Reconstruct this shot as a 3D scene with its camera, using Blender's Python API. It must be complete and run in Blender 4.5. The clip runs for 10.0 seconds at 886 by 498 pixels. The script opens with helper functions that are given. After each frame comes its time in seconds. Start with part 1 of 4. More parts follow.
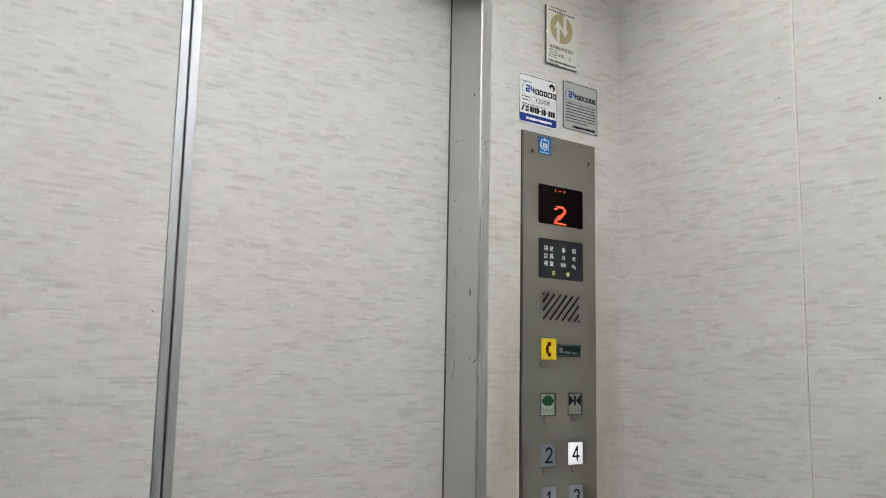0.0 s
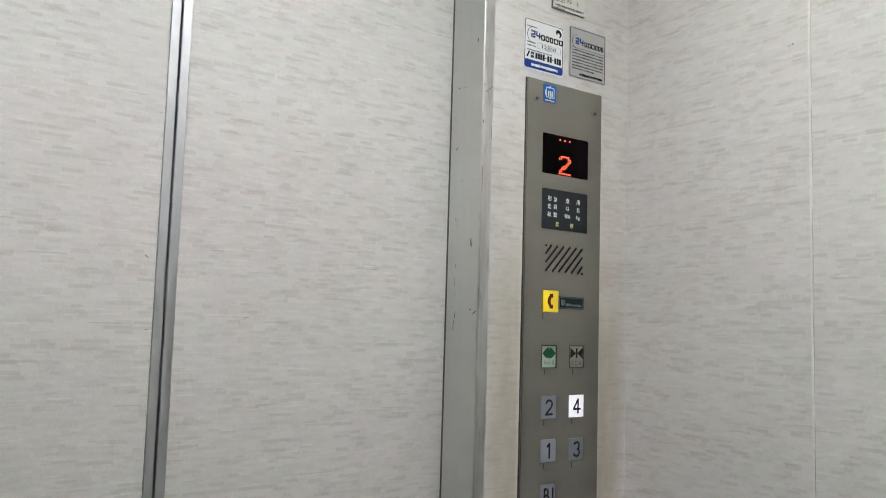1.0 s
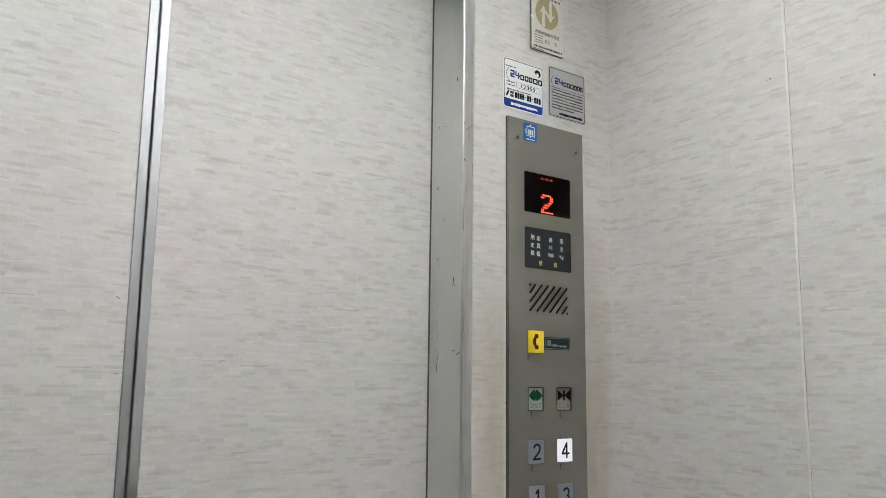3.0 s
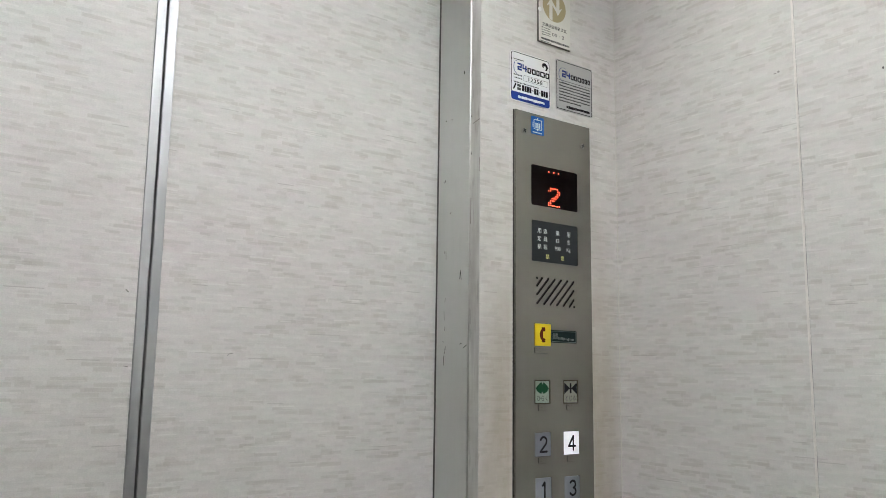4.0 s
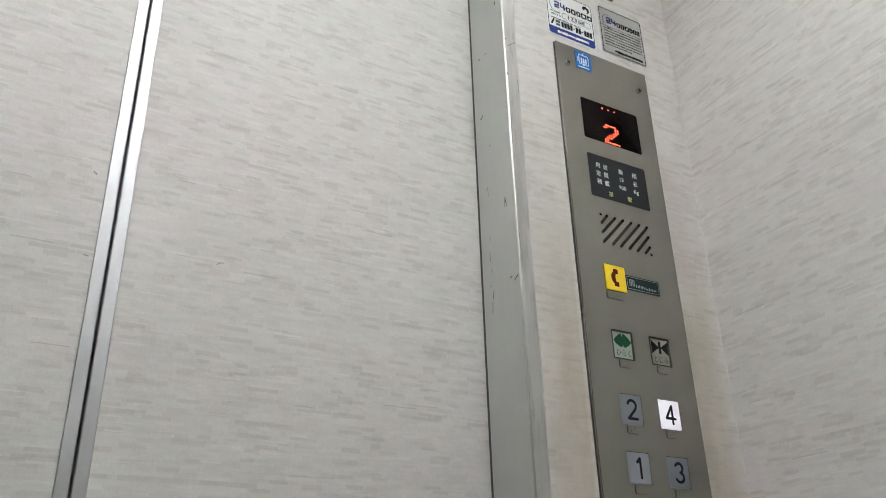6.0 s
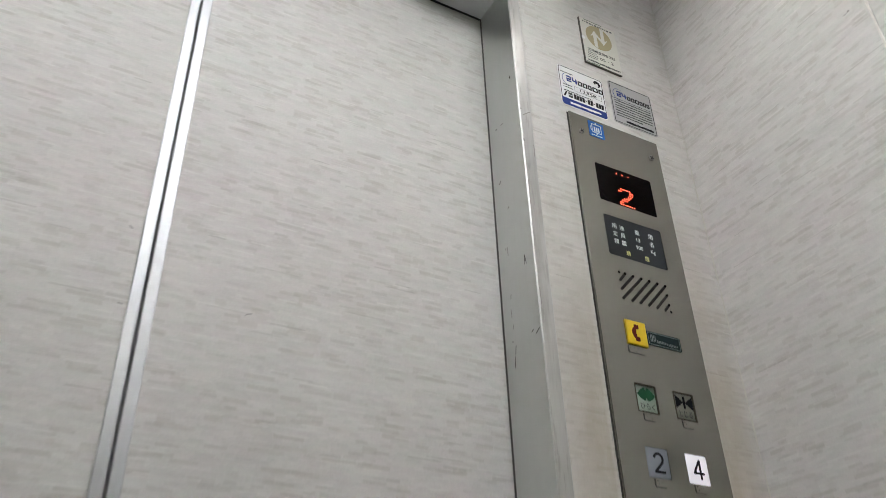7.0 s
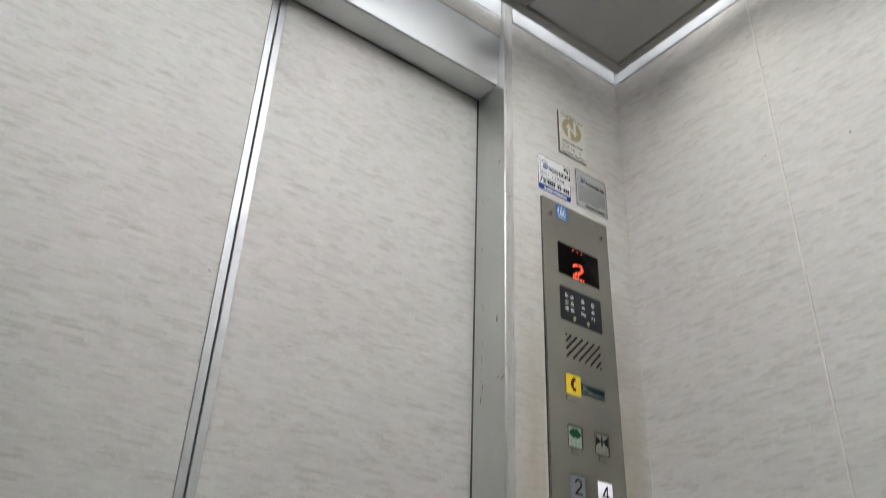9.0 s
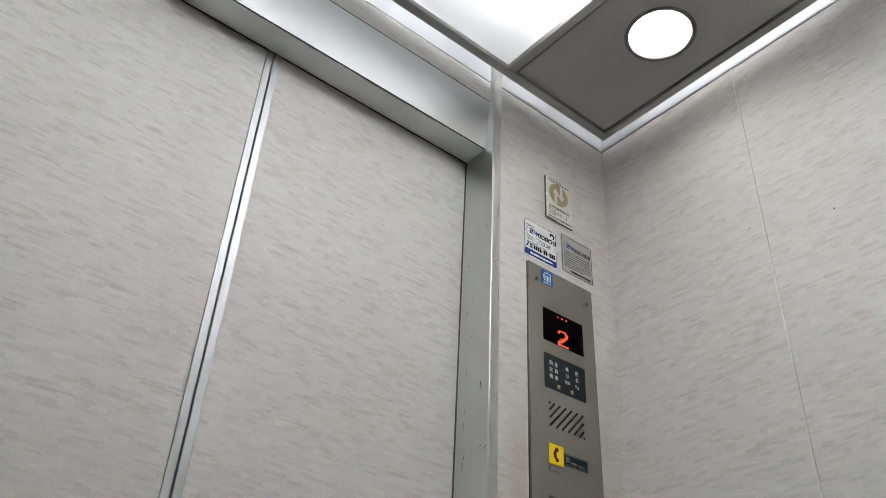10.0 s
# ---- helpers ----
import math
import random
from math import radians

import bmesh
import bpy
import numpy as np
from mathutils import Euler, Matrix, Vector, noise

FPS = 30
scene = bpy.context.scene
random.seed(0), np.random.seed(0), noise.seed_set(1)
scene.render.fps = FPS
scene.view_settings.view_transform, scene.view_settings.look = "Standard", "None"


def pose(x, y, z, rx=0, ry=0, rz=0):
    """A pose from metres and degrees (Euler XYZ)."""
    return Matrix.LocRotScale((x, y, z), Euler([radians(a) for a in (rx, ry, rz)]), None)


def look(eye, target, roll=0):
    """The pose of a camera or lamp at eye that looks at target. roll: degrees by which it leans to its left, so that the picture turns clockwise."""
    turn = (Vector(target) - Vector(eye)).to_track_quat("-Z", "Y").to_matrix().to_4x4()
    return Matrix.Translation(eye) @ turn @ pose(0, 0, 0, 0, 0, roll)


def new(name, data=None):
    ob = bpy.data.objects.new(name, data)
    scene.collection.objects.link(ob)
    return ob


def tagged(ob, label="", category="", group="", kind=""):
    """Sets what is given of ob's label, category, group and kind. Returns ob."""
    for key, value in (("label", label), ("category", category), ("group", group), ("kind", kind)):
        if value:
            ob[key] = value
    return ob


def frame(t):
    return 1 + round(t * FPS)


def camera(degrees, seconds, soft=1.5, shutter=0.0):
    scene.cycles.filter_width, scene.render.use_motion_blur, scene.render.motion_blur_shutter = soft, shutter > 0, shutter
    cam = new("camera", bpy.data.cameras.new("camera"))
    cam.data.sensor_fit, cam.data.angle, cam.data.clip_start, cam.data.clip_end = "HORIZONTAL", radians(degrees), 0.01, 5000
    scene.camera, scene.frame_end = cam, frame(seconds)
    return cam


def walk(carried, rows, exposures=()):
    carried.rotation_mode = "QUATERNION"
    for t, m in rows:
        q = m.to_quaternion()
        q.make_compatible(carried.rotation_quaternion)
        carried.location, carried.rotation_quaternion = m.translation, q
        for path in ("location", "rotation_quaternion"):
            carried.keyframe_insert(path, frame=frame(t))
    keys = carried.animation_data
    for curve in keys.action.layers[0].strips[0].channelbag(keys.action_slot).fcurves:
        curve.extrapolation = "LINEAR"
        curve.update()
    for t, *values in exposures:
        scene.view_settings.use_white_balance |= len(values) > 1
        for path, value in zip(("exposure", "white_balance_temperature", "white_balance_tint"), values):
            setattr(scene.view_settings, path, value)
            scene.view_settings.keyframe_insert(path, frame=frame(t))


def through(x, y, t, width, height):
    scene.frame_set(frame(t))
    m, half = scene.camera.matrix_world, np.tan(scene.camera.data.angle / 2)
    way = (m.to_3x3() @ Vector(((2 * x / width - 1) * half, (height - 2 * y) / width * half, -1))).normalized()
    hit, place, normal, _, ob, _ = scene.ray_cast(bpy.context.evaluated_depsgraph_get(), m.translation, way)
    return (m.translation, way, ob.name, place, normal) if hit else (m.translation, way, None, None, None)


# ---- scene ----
cam = camera(57.0, 10.0, soft=0.7, shutter=0.65)
PATH = [
    (0, (-0.39, -1.036, 1.443), (0.789, 0.555, 1.721), 1.1),
    (0.5, (-0.374, -1.031, 1.436), (0.809, 0.564, 1.672), 1.7),
    (0.7, (-0.372, -1.028, 1.435), (0.816, 0.568, 1.635), 1.9),
    (1, (-0.362, -1.026, 1.429), (0.805, 0.589, 1.609), 1.7),
    (1.1, (-0.354, -1.027, 1.422), (0.801, 0.595, 1.611), 1.5),
    (1.2, (-0.344, -1.031, 1.411), (0.786, 0.607, 1.613), 1.3),
    (1.3, (-0.335, -1.034, 1.4), (0.775, 0.616, 1.612), 1.2),
    (1.4, (-0.328, -1.038, 1.392), (0.77, 0.62, 1.615), 1.0),
    (1.467, (-0.326, -1.039, 1.389), (0.776, 0.612, 1.626), 0.9),
    (1.5, (-0.325, -1.039, 1.388), (0.779, 0.609, 1.645), 0.9),
    (1.533, (-0.325, -1.038, 1.389), (0.786, 0.606, 1.66), 0.9),
    (1.6, (-0.325, -1.035, 1.39), (0.802, 0.6, 1.627), 0.8),
    (1.7, (-0.327, -1.026, 1.394), (0.825, 0.593, 1.619), 0.7),
    (1.8, (-0.328, -1.016, 1.398), (0.849, 0.582, 1.651), 0.6),
    (2, (-0.332, -1.003, 1.404), (0.853, 0.583, 1.69), 0.7),
    (2.2, (-0.336, -1.003, 1.404), (0.845, 0.58, 1.719), 0.8),
    (2.5, (-0.339, -1.003, 1.403), (0.848, 0.572, 1.731), 0.7),
    (4, (-0.342, -1.009, 1.406), (0.829, 0.584, 1.706), 0.8),
    (4.5, (-0.333, -0.995, 1.394), (0.827, 0.603, 1.711), 0.9),
    (4.7, (-0.312, -0.966, 1.38), (0.85, 0.629, 1.702), 0.8),
    (4.8, (-0.296, -0.945, 1.368), (0.862, 0.651, 1.7), 0.9),
    (4.9, (-0.276, -0.922, 1.352), (0.871, 0.678, 1.701), 0.9),
    (5, (-0.254, -0.9, 1.329), (0.876, 0.704, 1.714), 1.1),
    (5.1, (-0.231, -0.879, 1.3), (0.883, 0.729, 1.718), 1.3),
    (5.2, (-0.208, -0.86, 1.267), (0.878, 0.754, 1.733), 1.5),
    (6.3, (-0.083, -0.736, 1.017), (0.812, 0.786, 1.956), -2.2),
    (6.5, (-0.065, -0.728, 1.025), (0.814, 0.779, 2.003), -1.7),
    (6.7, (-0.076, -0.729, 1.014), (0.778, 0.749, 2.056), -1.7),
    (7, (-0.114, -0.744, 0.973), (0.718, 0.715, 2.058), -1.8),
    (7.2, (-0.135, -0.779, 0.942), (0.712, 0.687, 2.006), -1.8),
    (7.3, (-0.144, -0.805, 0.929), (0.712, 0.679, 1.961), -1.5),
    (7.5, (-0.166, -0.86, 0.911), (0.702, 0.665, 1.873), -0.8),
    (7.6, (-0.18, -0.884, 0.907), (0.698, 0.649, 1.844), -0.4),
    (7.7, (-0.196, -0.905, 0.905), (0.695, 0.633, 1.821), 0.0),
    (7.8, (-0.214, -0.923, 0.903), (0.706, 0.612, 1.797), 0.3),
    (8, (-0.252, -0.948, 0.903), (0.716, 0.573, 1.77), 0.9),
    (8.5, (-0.341, -0.963, 0.913), (0.681, 0.499, 1.817), 1.6),
    (9, (-0.386, -0.967, 0.935), (0.622, 0.429, 1.953), 2.4),
    (9.5, (-0.386, -0.967, 0.948), (0.61, 0.378, 2.043), 2.9),
    (10, (-0.397, -0.965, 0.962), (0.605, 0.354, 2.084), 3.3),
]
walk(cam, [(t, look(eye, target, roll)) for t, eye, target, roll in PATH],
     exposures=[(0, 0.28, 6500, 10), (1, 0.32, 6500, 10), (1.5, 0.38, 6530, 12), (1.8, 0.36, 6530, 12), (2, 0.33, 6510, 11), (2.5, 0.28, 6500, 10), (4, 0.28, 6500, 10), (5, 0.35, 6500, 10),
                (6.5, 0.35, 6500, 10), (7, 0.21, 6510, 11), (7.5, 0.30, 6530, 12), (8, 0.42, 6550, 13), (8.5, 0.36, 6540, 12), (9, 0.21, 6510, 11), (9.5, 0.10, 6500, 11), (10, 0.05, 6500, 11)])

# ---- light: lamps of the lift car, built as glowing diffusers further down, plus two added tubes ----
world = bpy.data.worlds.new("world")
scene.world = world
world.use_nodes = True
world.node_tree.nodes["Background"].inputs[0].default_value = (0.0, 0.0, 0.0, 1)
TUBE_GLOW, DOWN_GLOW = 59.0, 19.0

# ---- plan, metres: return wall in y = 0, right wall in x = 0.8, car behind the camera to y = -1.35 ----
XR, XL, YB = 0.80, -0.836, -1.35
SEAM, JAMB_R, JAMB_L, DOOR_Y = -0.0175, 0.45, -0.486, 0.09
HEAD_Z, HEAD_TOP = 2.10, 2.227
CEIL_Z, TOP_Z = 2.243, 2.365


# ---- materials ----
class Nodes:
    """Short hand for node materials."""

    def __init__(self, name):
        self.mat = bpy.data.materials.new(name)
        self.mat.use_nodes = True
        self.tree = self.mat.node_tree
        self.shader = self.tree.nodes["Principled BSDF"]
        self.place = self.node("ShaderNodeTexCoord").outputs["Object"]

    def node(self, kind):
        return self.tree.nodes.new(kind)

    def wire(self, a, b):
        self.tree.links.new(a, b)

    def put(self, socket, value):
        if hasattr(value, "links"):
            self.wire(value, socket)
        else:
            socket.default_value = value

    def math(self, op, a, b=0.0, c=0.0):
        n = self.node("ShaderNodeMath")
        n.operation = op
        for s, v in zip(n.inputs, (a, b, c)):
            self.put(s, v)
        return n.outputs[0]

    def split(self, v):
        n = self.node("ShaderNodeSeparateXYZ")
        self.wire(v, n.inputs[0])
        return n.outputs

    def join(self, x, y, z=0.0):
        n = self.node("ShaderNodeCombineXYZ")
        for s, v in zip(n.inputs, (x, y, z)):
            self.put(s, v)
        return n.outputs[0]

    def scaled(self, v, scale):
        n = self.node("ShaderNodeMapping")
        self.wire(v, n.inputs["Vector"])
        n.inputs["Scale"].default_value = scale
        return n.outputs[0]

    def noise(self, v, scale, detail=3.0, rough=0.5):
        n = self.node("ShaderNodeTexNoise")
        self.wire(v, n.inputs["Vector"])
        n.inputs["Scale"].default_value = scale
        n.inputs["Detail"].default_value = detail
        n.inputs["Roughness"].default_value = rough
        return n.outputs["Fac"]

    def white(self, v):
        n = self.node("ShaderNodeTexWhiteNoise")
        self.wire(v, n.inputs["Vector"])
        return n.outputs["Value"]

    def ramp(self, v, stops):
        n = self.node("ShaderNodeValToRGB")
        e = n.color_ramp.elements
        while len(e) < len(stops):
            e.new(0.5)
        for item, (at, col) in zip(e, stops):
            item.position = at
            item.color = (*col, 1) if len(col) == 3 else col
        self.wire(v, n.inputs[0])
        return n.outputs[0]

    def step(self, v, lo, hi):
        n = self.node("ShaderNodeMapRange")
        n.interpolation_type = "SMOOTHSTEP"
        self.put(n.inputs[0], v)
        n.inputs[1].default_value, n.inputs[2].default_value = lo, hi
        return n.outputs[0]

    def mix(self, fac, a, b, blend="MIX"):
        n = self.node("ShaderNodeMix")
        n.data_type, n.blend_type = "RGBA", blend
        self.put(n.inputs[0], fac)
        for s, v in ((n.inputs[6], a), (n.inputs[7], b)):
            self.put(s, (*v, 1) if isinstance(v, tuple) and len(v) == 3 else v)
        return n.outputs[2]

    def bump(self, height, strength, distance):
        n = self.node("ShaderNodeBump")
        n.inputs["Strength"].default_value = strength
        n.inputs["Distance"].default_value = distance
        self.wire(height, n.inputs["Height"])
        self.wire(n.outputs[0], self.shader.inputs["Normal"])

    def set(self, **values):
        for key, value in values.items():
            s = self.shader.inputs[key.replace("_", " ")]
            if isinstance(value, tuple) and len(value) == 3:
                value = (*value, 1)
            self.put(s, value)
        return self


def laminate_material(name, tint=(1.0, 1.0, 1.0), soiled=False):
    """Off-white decorative laminate: short level dashes of faint greys in broken courses, over a clouded ground."""
    n = Nodes(name)
    x, y, z = n.split(n.place)
    waver = n.noise(n.place, 75.0, 2.0, 0.6)
    u = n.math("ADD", n.math("ADD", x, y), n.math("MULTIPLY", waver, 0.0030))
    z_course = n.math("MULTIPLY_ADD", waver, 0.0011, z)

    def dashes(row_h, length, seed, soft):
        """Random value of a level cell, and how far inside its course the point lies."""
        r = n.math("DIVIDE", z_course, row_h)
        row = n.math("FLOOR", r)
        inside = n.math("FRACT", r)
        shift = n.white(n.join(row, seed, 0.3))
        stretch = n.math("MULTIPLY_ADD", n.white(n.join(row, seed, 7.7)), 0.9, 0.6)
        c = n.math("MULTIPLY_ADD", shift, 13.7, n.math("DIVIDE", n.math("DIVIDE", u, length), stretch))
        cell, along = n.math("FLOOR", c), n.math("FRACT", c)
        value = n.white(n.join(row, cell, seed))
        edge = n.math("MULTIPLY", n.step(inside, 0.0, soft), n.step(n.math("SUBTRACT", 1.0, inside), 0.0, soft))
        ends = n.math("MULTIPLY", n.step(along, 0.0, 0.035), n.step(n.math("SUBTRACT", 1.0, along), 0.0, 0.035))
        return value, n.math("MULTIPLY", edge, ends)

    cloud = n.noise(n.place, 3.2, 4.0, 0.55)
    patch = n.noise(n.scaled(n.place, (9.0, 9.0, 26.0)), 1.0, 3.0, 0.55)
    weave = n.noise(n.scaled(n.place, (420.0, 420.0, 700.0)), 1.0, 2.0, 0.6)
    thread = n.noise(n.scaled(n.place, (1100.0, 1100.0, 90.0)), 1.0, 2.0, 0.6)
    wide, wide_in = dashes(0.0064, 0.031, 1.0, 0.15)
    block, block_in = dashes(0.0098, 0.019, 6.0, 0.10)
    mid, mid_in = dashes(0.0050, 0.022, 2.0, 0.18)
    thin, thin_in = dashes(0.0021, 0.036, 3.0, 0.40)
    pale, pale_in = dashes(0.0029, 0.028, 5.0, 0.34)
    drift = n.noise(n.scaled(n.place, (13.0, 13.0, 65.0)), 1.0, 3.0, 0.6)
    small, small_in = dashes(0.0047, 0.016, 4.0, 0.16)
    ground = n.ramp(cloud, [(0.25, (0.770, 0.760, 0.735)), (0.55, (0.805, 0.797, 0.775)), (0.8, (0.785, 0.778, 0.772))])
    hue = n.noise(n.scaled(n.place, (1.6, 1.6, 2.2)), 1.0, 3.0, 0.6)
    ground = n.mix(1.0, ground, n.ramp(hue, [(0.34, (0.978, 1.0, 0.995)), (0.50, (1.0, 1.0, 1.005)), (0.66, (1.005, 0.970, 1.0))]), "MULTIPLY")
    tinge = n.noise(n.scaled(n.place, (24.0, 24.0, 60.0)), 1.0, 3.0, 0.6)
    ground = n.mix(1.0, ground, n.ramp(tinge, [(0.32, (0.975, 1.0, 0.985)), (0.50, (1.0, 1.0, 1.0)), (0.68, (1.0, 0.975, 0.99))]), "MULTIPLY")
    # dark dashes crowd where the patch noise is high
    crowd = n.step(patch, 0.36, 0.70)
    dark_w = n.math("MULTIPLY", n.math("MULTIPLY", n.step(n.math("MULTIPLY_ADD", crowd, 0.12, wide), 0.82, 1.04), wide_in), 0.40)
    dark_m = n.math("MULTIPLY", n.math("MULTIPLY", n.step(n.math("MULTIPLY_ADD", crowd, 0.14, mid), 0.84, 1.06), mid_in), 0.36)
    dark_b = n.math("MULTIPLY", n.math("MULTIPLY", n.step(n.math("MULTIPLY_ADD", crowd, 0.10, block), 0.90, 1.08), block_in), 0.30)
    dark_t = n.math("MULTIPLY", n.math("MULTIPLY", n.step(thin, 0.988, 1.0), thin_in), 0.45)
    lite_m = n.math("MULTIPLY", n.math("MULTIPLY", n.step(n.math("SUBTRACT", 1.0, mid), 0.80, 0.97), mid_in), 0.55)
    tone_s = n.math("MULTIPLY", n.math("SUBTRACT", small, 0.5), n.math("MULTIPLY", small_in, 0.075))
    tone_w = n.math("MULTIPLY", n.math("SUBTRACT", wide, 0.5), n.math("MULTIPLY", wide_in, 0.05))
    lite_p = n.math("MULTIPLY", n.math("MULTIPLY", n.step(pale, 0.88, 1.0), pale_in), 0.70)
    col = n.mix(lite_m, ground, (0.82, 0.81, 0.785))
    col = n.mix(dark_w, col, (0.545, 0.520, 0.480))
    col = n.mix(dark_m, col, (0.560, 0.540, 0.505))
    col = n.mix(dark_b, col, (0.575, 0.548, 0.505))
    col = n.mix(dark_t, col, (0.430, 0.410, 0.380))
    col = n.mix(lite_p, col, (0.86, 0.855, 0.835))
    bright = n.math("ADD", n.math("ADD", n.math("ADD", n.math("MULTIPLY_ADD", thread, 0.09, 0.785), tone_w), tone_s), n.math("ADD", n.math("MULTIPLY", weave, 0.23), n.math("MULTIPLY", drift, 0.17)))
    col = n.mix(1.0, col, n.join(bright, bright, bright), "MULTIPLY")
    col = n.mix(1.0, col, tint, "MULTIPLY")
    if soiled:
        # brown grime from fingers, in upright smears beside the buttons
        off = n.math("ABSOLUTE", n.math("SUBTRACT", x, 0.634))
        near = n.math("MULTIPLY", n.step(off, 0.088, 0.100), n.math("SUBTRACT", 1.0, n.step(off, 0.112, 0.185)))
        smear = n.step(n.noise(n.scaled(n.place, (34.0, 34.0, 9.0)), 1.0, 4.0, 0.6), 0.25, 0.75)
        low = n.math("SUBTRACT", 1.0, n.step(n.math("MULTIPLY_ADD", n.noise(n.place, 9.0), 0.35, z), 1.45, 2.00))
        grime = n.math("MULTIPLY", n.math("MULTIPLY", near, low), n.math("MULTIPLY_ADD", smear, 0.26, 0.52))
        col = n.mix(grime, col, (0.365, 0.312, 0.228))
    n.set(Base_Color=col, Roughness=n.math("MULTIPLY_ADD", patch, 0.12, 0.46), Specular_IOR_Level=0.16)
    n.bump(n.math("ADD", weave, n.math("MULTIPLY", wide, 0.3)), 0.10, 0.0004)
    return n.mat


def metal_material(name, colour, rough, grain=(1.0, 1.0, 900.0), strength=0.10, metallic=1.0, stain=0.10, wear=0.10, dirt=0.0):
    """Brushed or satin metal: hairlines along one way, faint hand stains."""
    n = Nodes(name)
    hair = n.noise(n.scaled(n.place, grain), 1.0, 2.0, 0.6)
    cloud = n.noise(n.place, 11.0, 4.0, 0.6)
    level = n.math("ADD", n.math("MULTIPLY_ADD", hair, strength, 1.0 - strength / 2 - stain / 2), n.math("MULTIPLY", cloud, stain))
    skin = n.mix(1.0, colour, n.join(level, level, level), "MULTIPLY")
    shine = metallic
    if dirt:
        # rubbed-on dirt in upright flecks and smears
        fleck = n.step(n.noise(n.scaled(n.place, (150.0, 150.0, 16.0)), 1.0, 4.0, 0.65), 0.52, 0.70)
        smear = n.step(n.noise(n.scaled(n.place, (60.0, 60.0, 5.0)), 1.0, 3.0, 0.6), 0.45, 0.72)
        soil = n.math("MULTIPLY", n.math("ADD", n.math("MULTIPLY", fleck, 0.55), n.math("MULTIPLY", smear, 0.45)), dirt)
        skin = n.mix(soil, skin, (0.16, 0.15, 0.13))
        shine = n.math("SUBTRACT", metallic, n.math("MULTIPLY", soil, 0.5))
    n.set(Base_Color=skin, Metallic=shine,
          Roughness=n.math("ADD", rough - 0.08, n.math("ADD", n.math("MULTIPLY", hair, 0.06), n.math("MULTIPLY", cloud, wear))))
    n.bump(hair, 0.04, 0.0003)
    return n.mat


def plain_material(name, colour, rough=0.5, vary=0.10, scale=60.0, metallic=0.0, specular=0.5):
    """Paint, plastic, print: one colour with slight clouding and grain."""
    n = Nodes(name)
    level = n.math("MULTIPLY_ADD", n.noise(n.place, scale, 4.0, 0.6), vary, 1.0 - vary / 2)
    fine = n.noise(n.place, scale * 14, 2.0)
    n.set(Base_Color=n.mix(1.0, colour, n.join(level, level, level), "MULTIPLY"), Metallic=metallic, Specular_IOR_Level=specular,
          Roughness=n.math("MULTIPLY_ADD", fine, 0.08, rough - 0.04))
    return n.mat


def glow_material(name, colour, strength, base=(0.8, 0.8, 0.8)):
    n = Nodes(name)
    n.set(Base_Color=base, Roughness=0.4, Emission_Color=colour, Emission_Strength=strength)
    return n.mat


def acrylic_material(name):
    """Milky acrylic: lets light through scattered, with faint dust clouds."""
    n = Nodes(name)
    dust = n.noise(n.place, 5.0, 4.0, 0.6)
    level = n.math("MULTIPLY_ADD", dust, 0.08, 0.80)
    through = n.node("ShaderNodeBsdfTranslucent")
    n.wire(n.join(level, level, level), through.inputs["Color"])
    gloss = n.node("ShaderNodeBsdfDiffuse")
    gloss.inputs["Color"].default_value = (0.75, 0.76, 0.77, 1)
    both = n.node("ShaderNodeMixShader")
    both.inputs[0].default_value = 0.45
    n.wire(through.outputs[0], both.inputs[1])
    n.wire(gloss.outputs[0], both.inputs[2])
    n.wire(both.outputs[0], n.tree.nodes["Material Output"].inputs["Surface"])
    return n.mat


LAMINATE = laminate_material("laminate", (0.770, 0.752, 0.733))
# darker copy of the laminate for unseen walls, to cut bounced light
UNSEEN_DARK_LAMINATE = laminate_material("unseen_wall_dark_laminate", (0.22, 0.209, 0.194))
MILK = acrylic_material("milky_acrylic")
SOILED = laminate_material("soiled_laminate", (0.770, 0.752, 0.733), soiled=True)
FACE_STEEL = metal_material("hairline_stainless", (0.286, 0.277, 0.246), 0.25, (2.0, 2.0, 1300.0), 0.06, stain=0.08, wear=0.03)
HEAD_STEEL = metal_material("satin_stainless", (0.62, 0.63, 0.63), 0.44, (3.0, 3.0, 1100.0), 0.08)
JAMB_STEEL = metal_material("scuffed_jamb_steel", (0.62, 0.63, 0.615), 0.32, (700.0, 700.0, 3.0), 0.025, stain=0.12, dirt=0.05)
TRIM_STEEL = metal_material("trim_steel", (0.55, 0.545, 0.53), 0.36, (900.0, 900.0, 5.0), 0.10, stain=0.30, dirt=0.55)
ALUMINIUM = metal_material("aluminium_strip", (0.47, 0.472, 0.475), 0.55, (1200.0, 1200.0, 0.3), 0.05, stain=0.03, wear=0.02)
BRONZE = metal_material("dark_bronze", (0.075, 0.062, 0.045), 0.40, (60.0, 60.0, 60.0), 0.05)
CHROME = metal_material("screw_steel", (0.20, 0.19, 0.17), 0.30, (60.0, 60.0, 60.0), 0.05)
SEALANT = plain_material("white_sealant", (0.72, 0.69, 0.64), 0.45, 0.35, 120.0)
AGED_SEALANT = plain_material("yellowed_sealant", (0.62, 0.60, 0.54), 0.5, 0.30, 60.0)
FILM_EDGE_DARK = plain_material("dark_film_edge", (0.050, 0.045, 0.038), 0.7)
RUBBER_AND_GAP_SHADE = plain_material("black_rubber_and_gap_shade", (0.012, 0.012, 0.012), 0.7)
GAP_SHADE_GREY = plain_material("dull_gap_shade_grey", (0.085, 0.083, 0.080), 0.7)
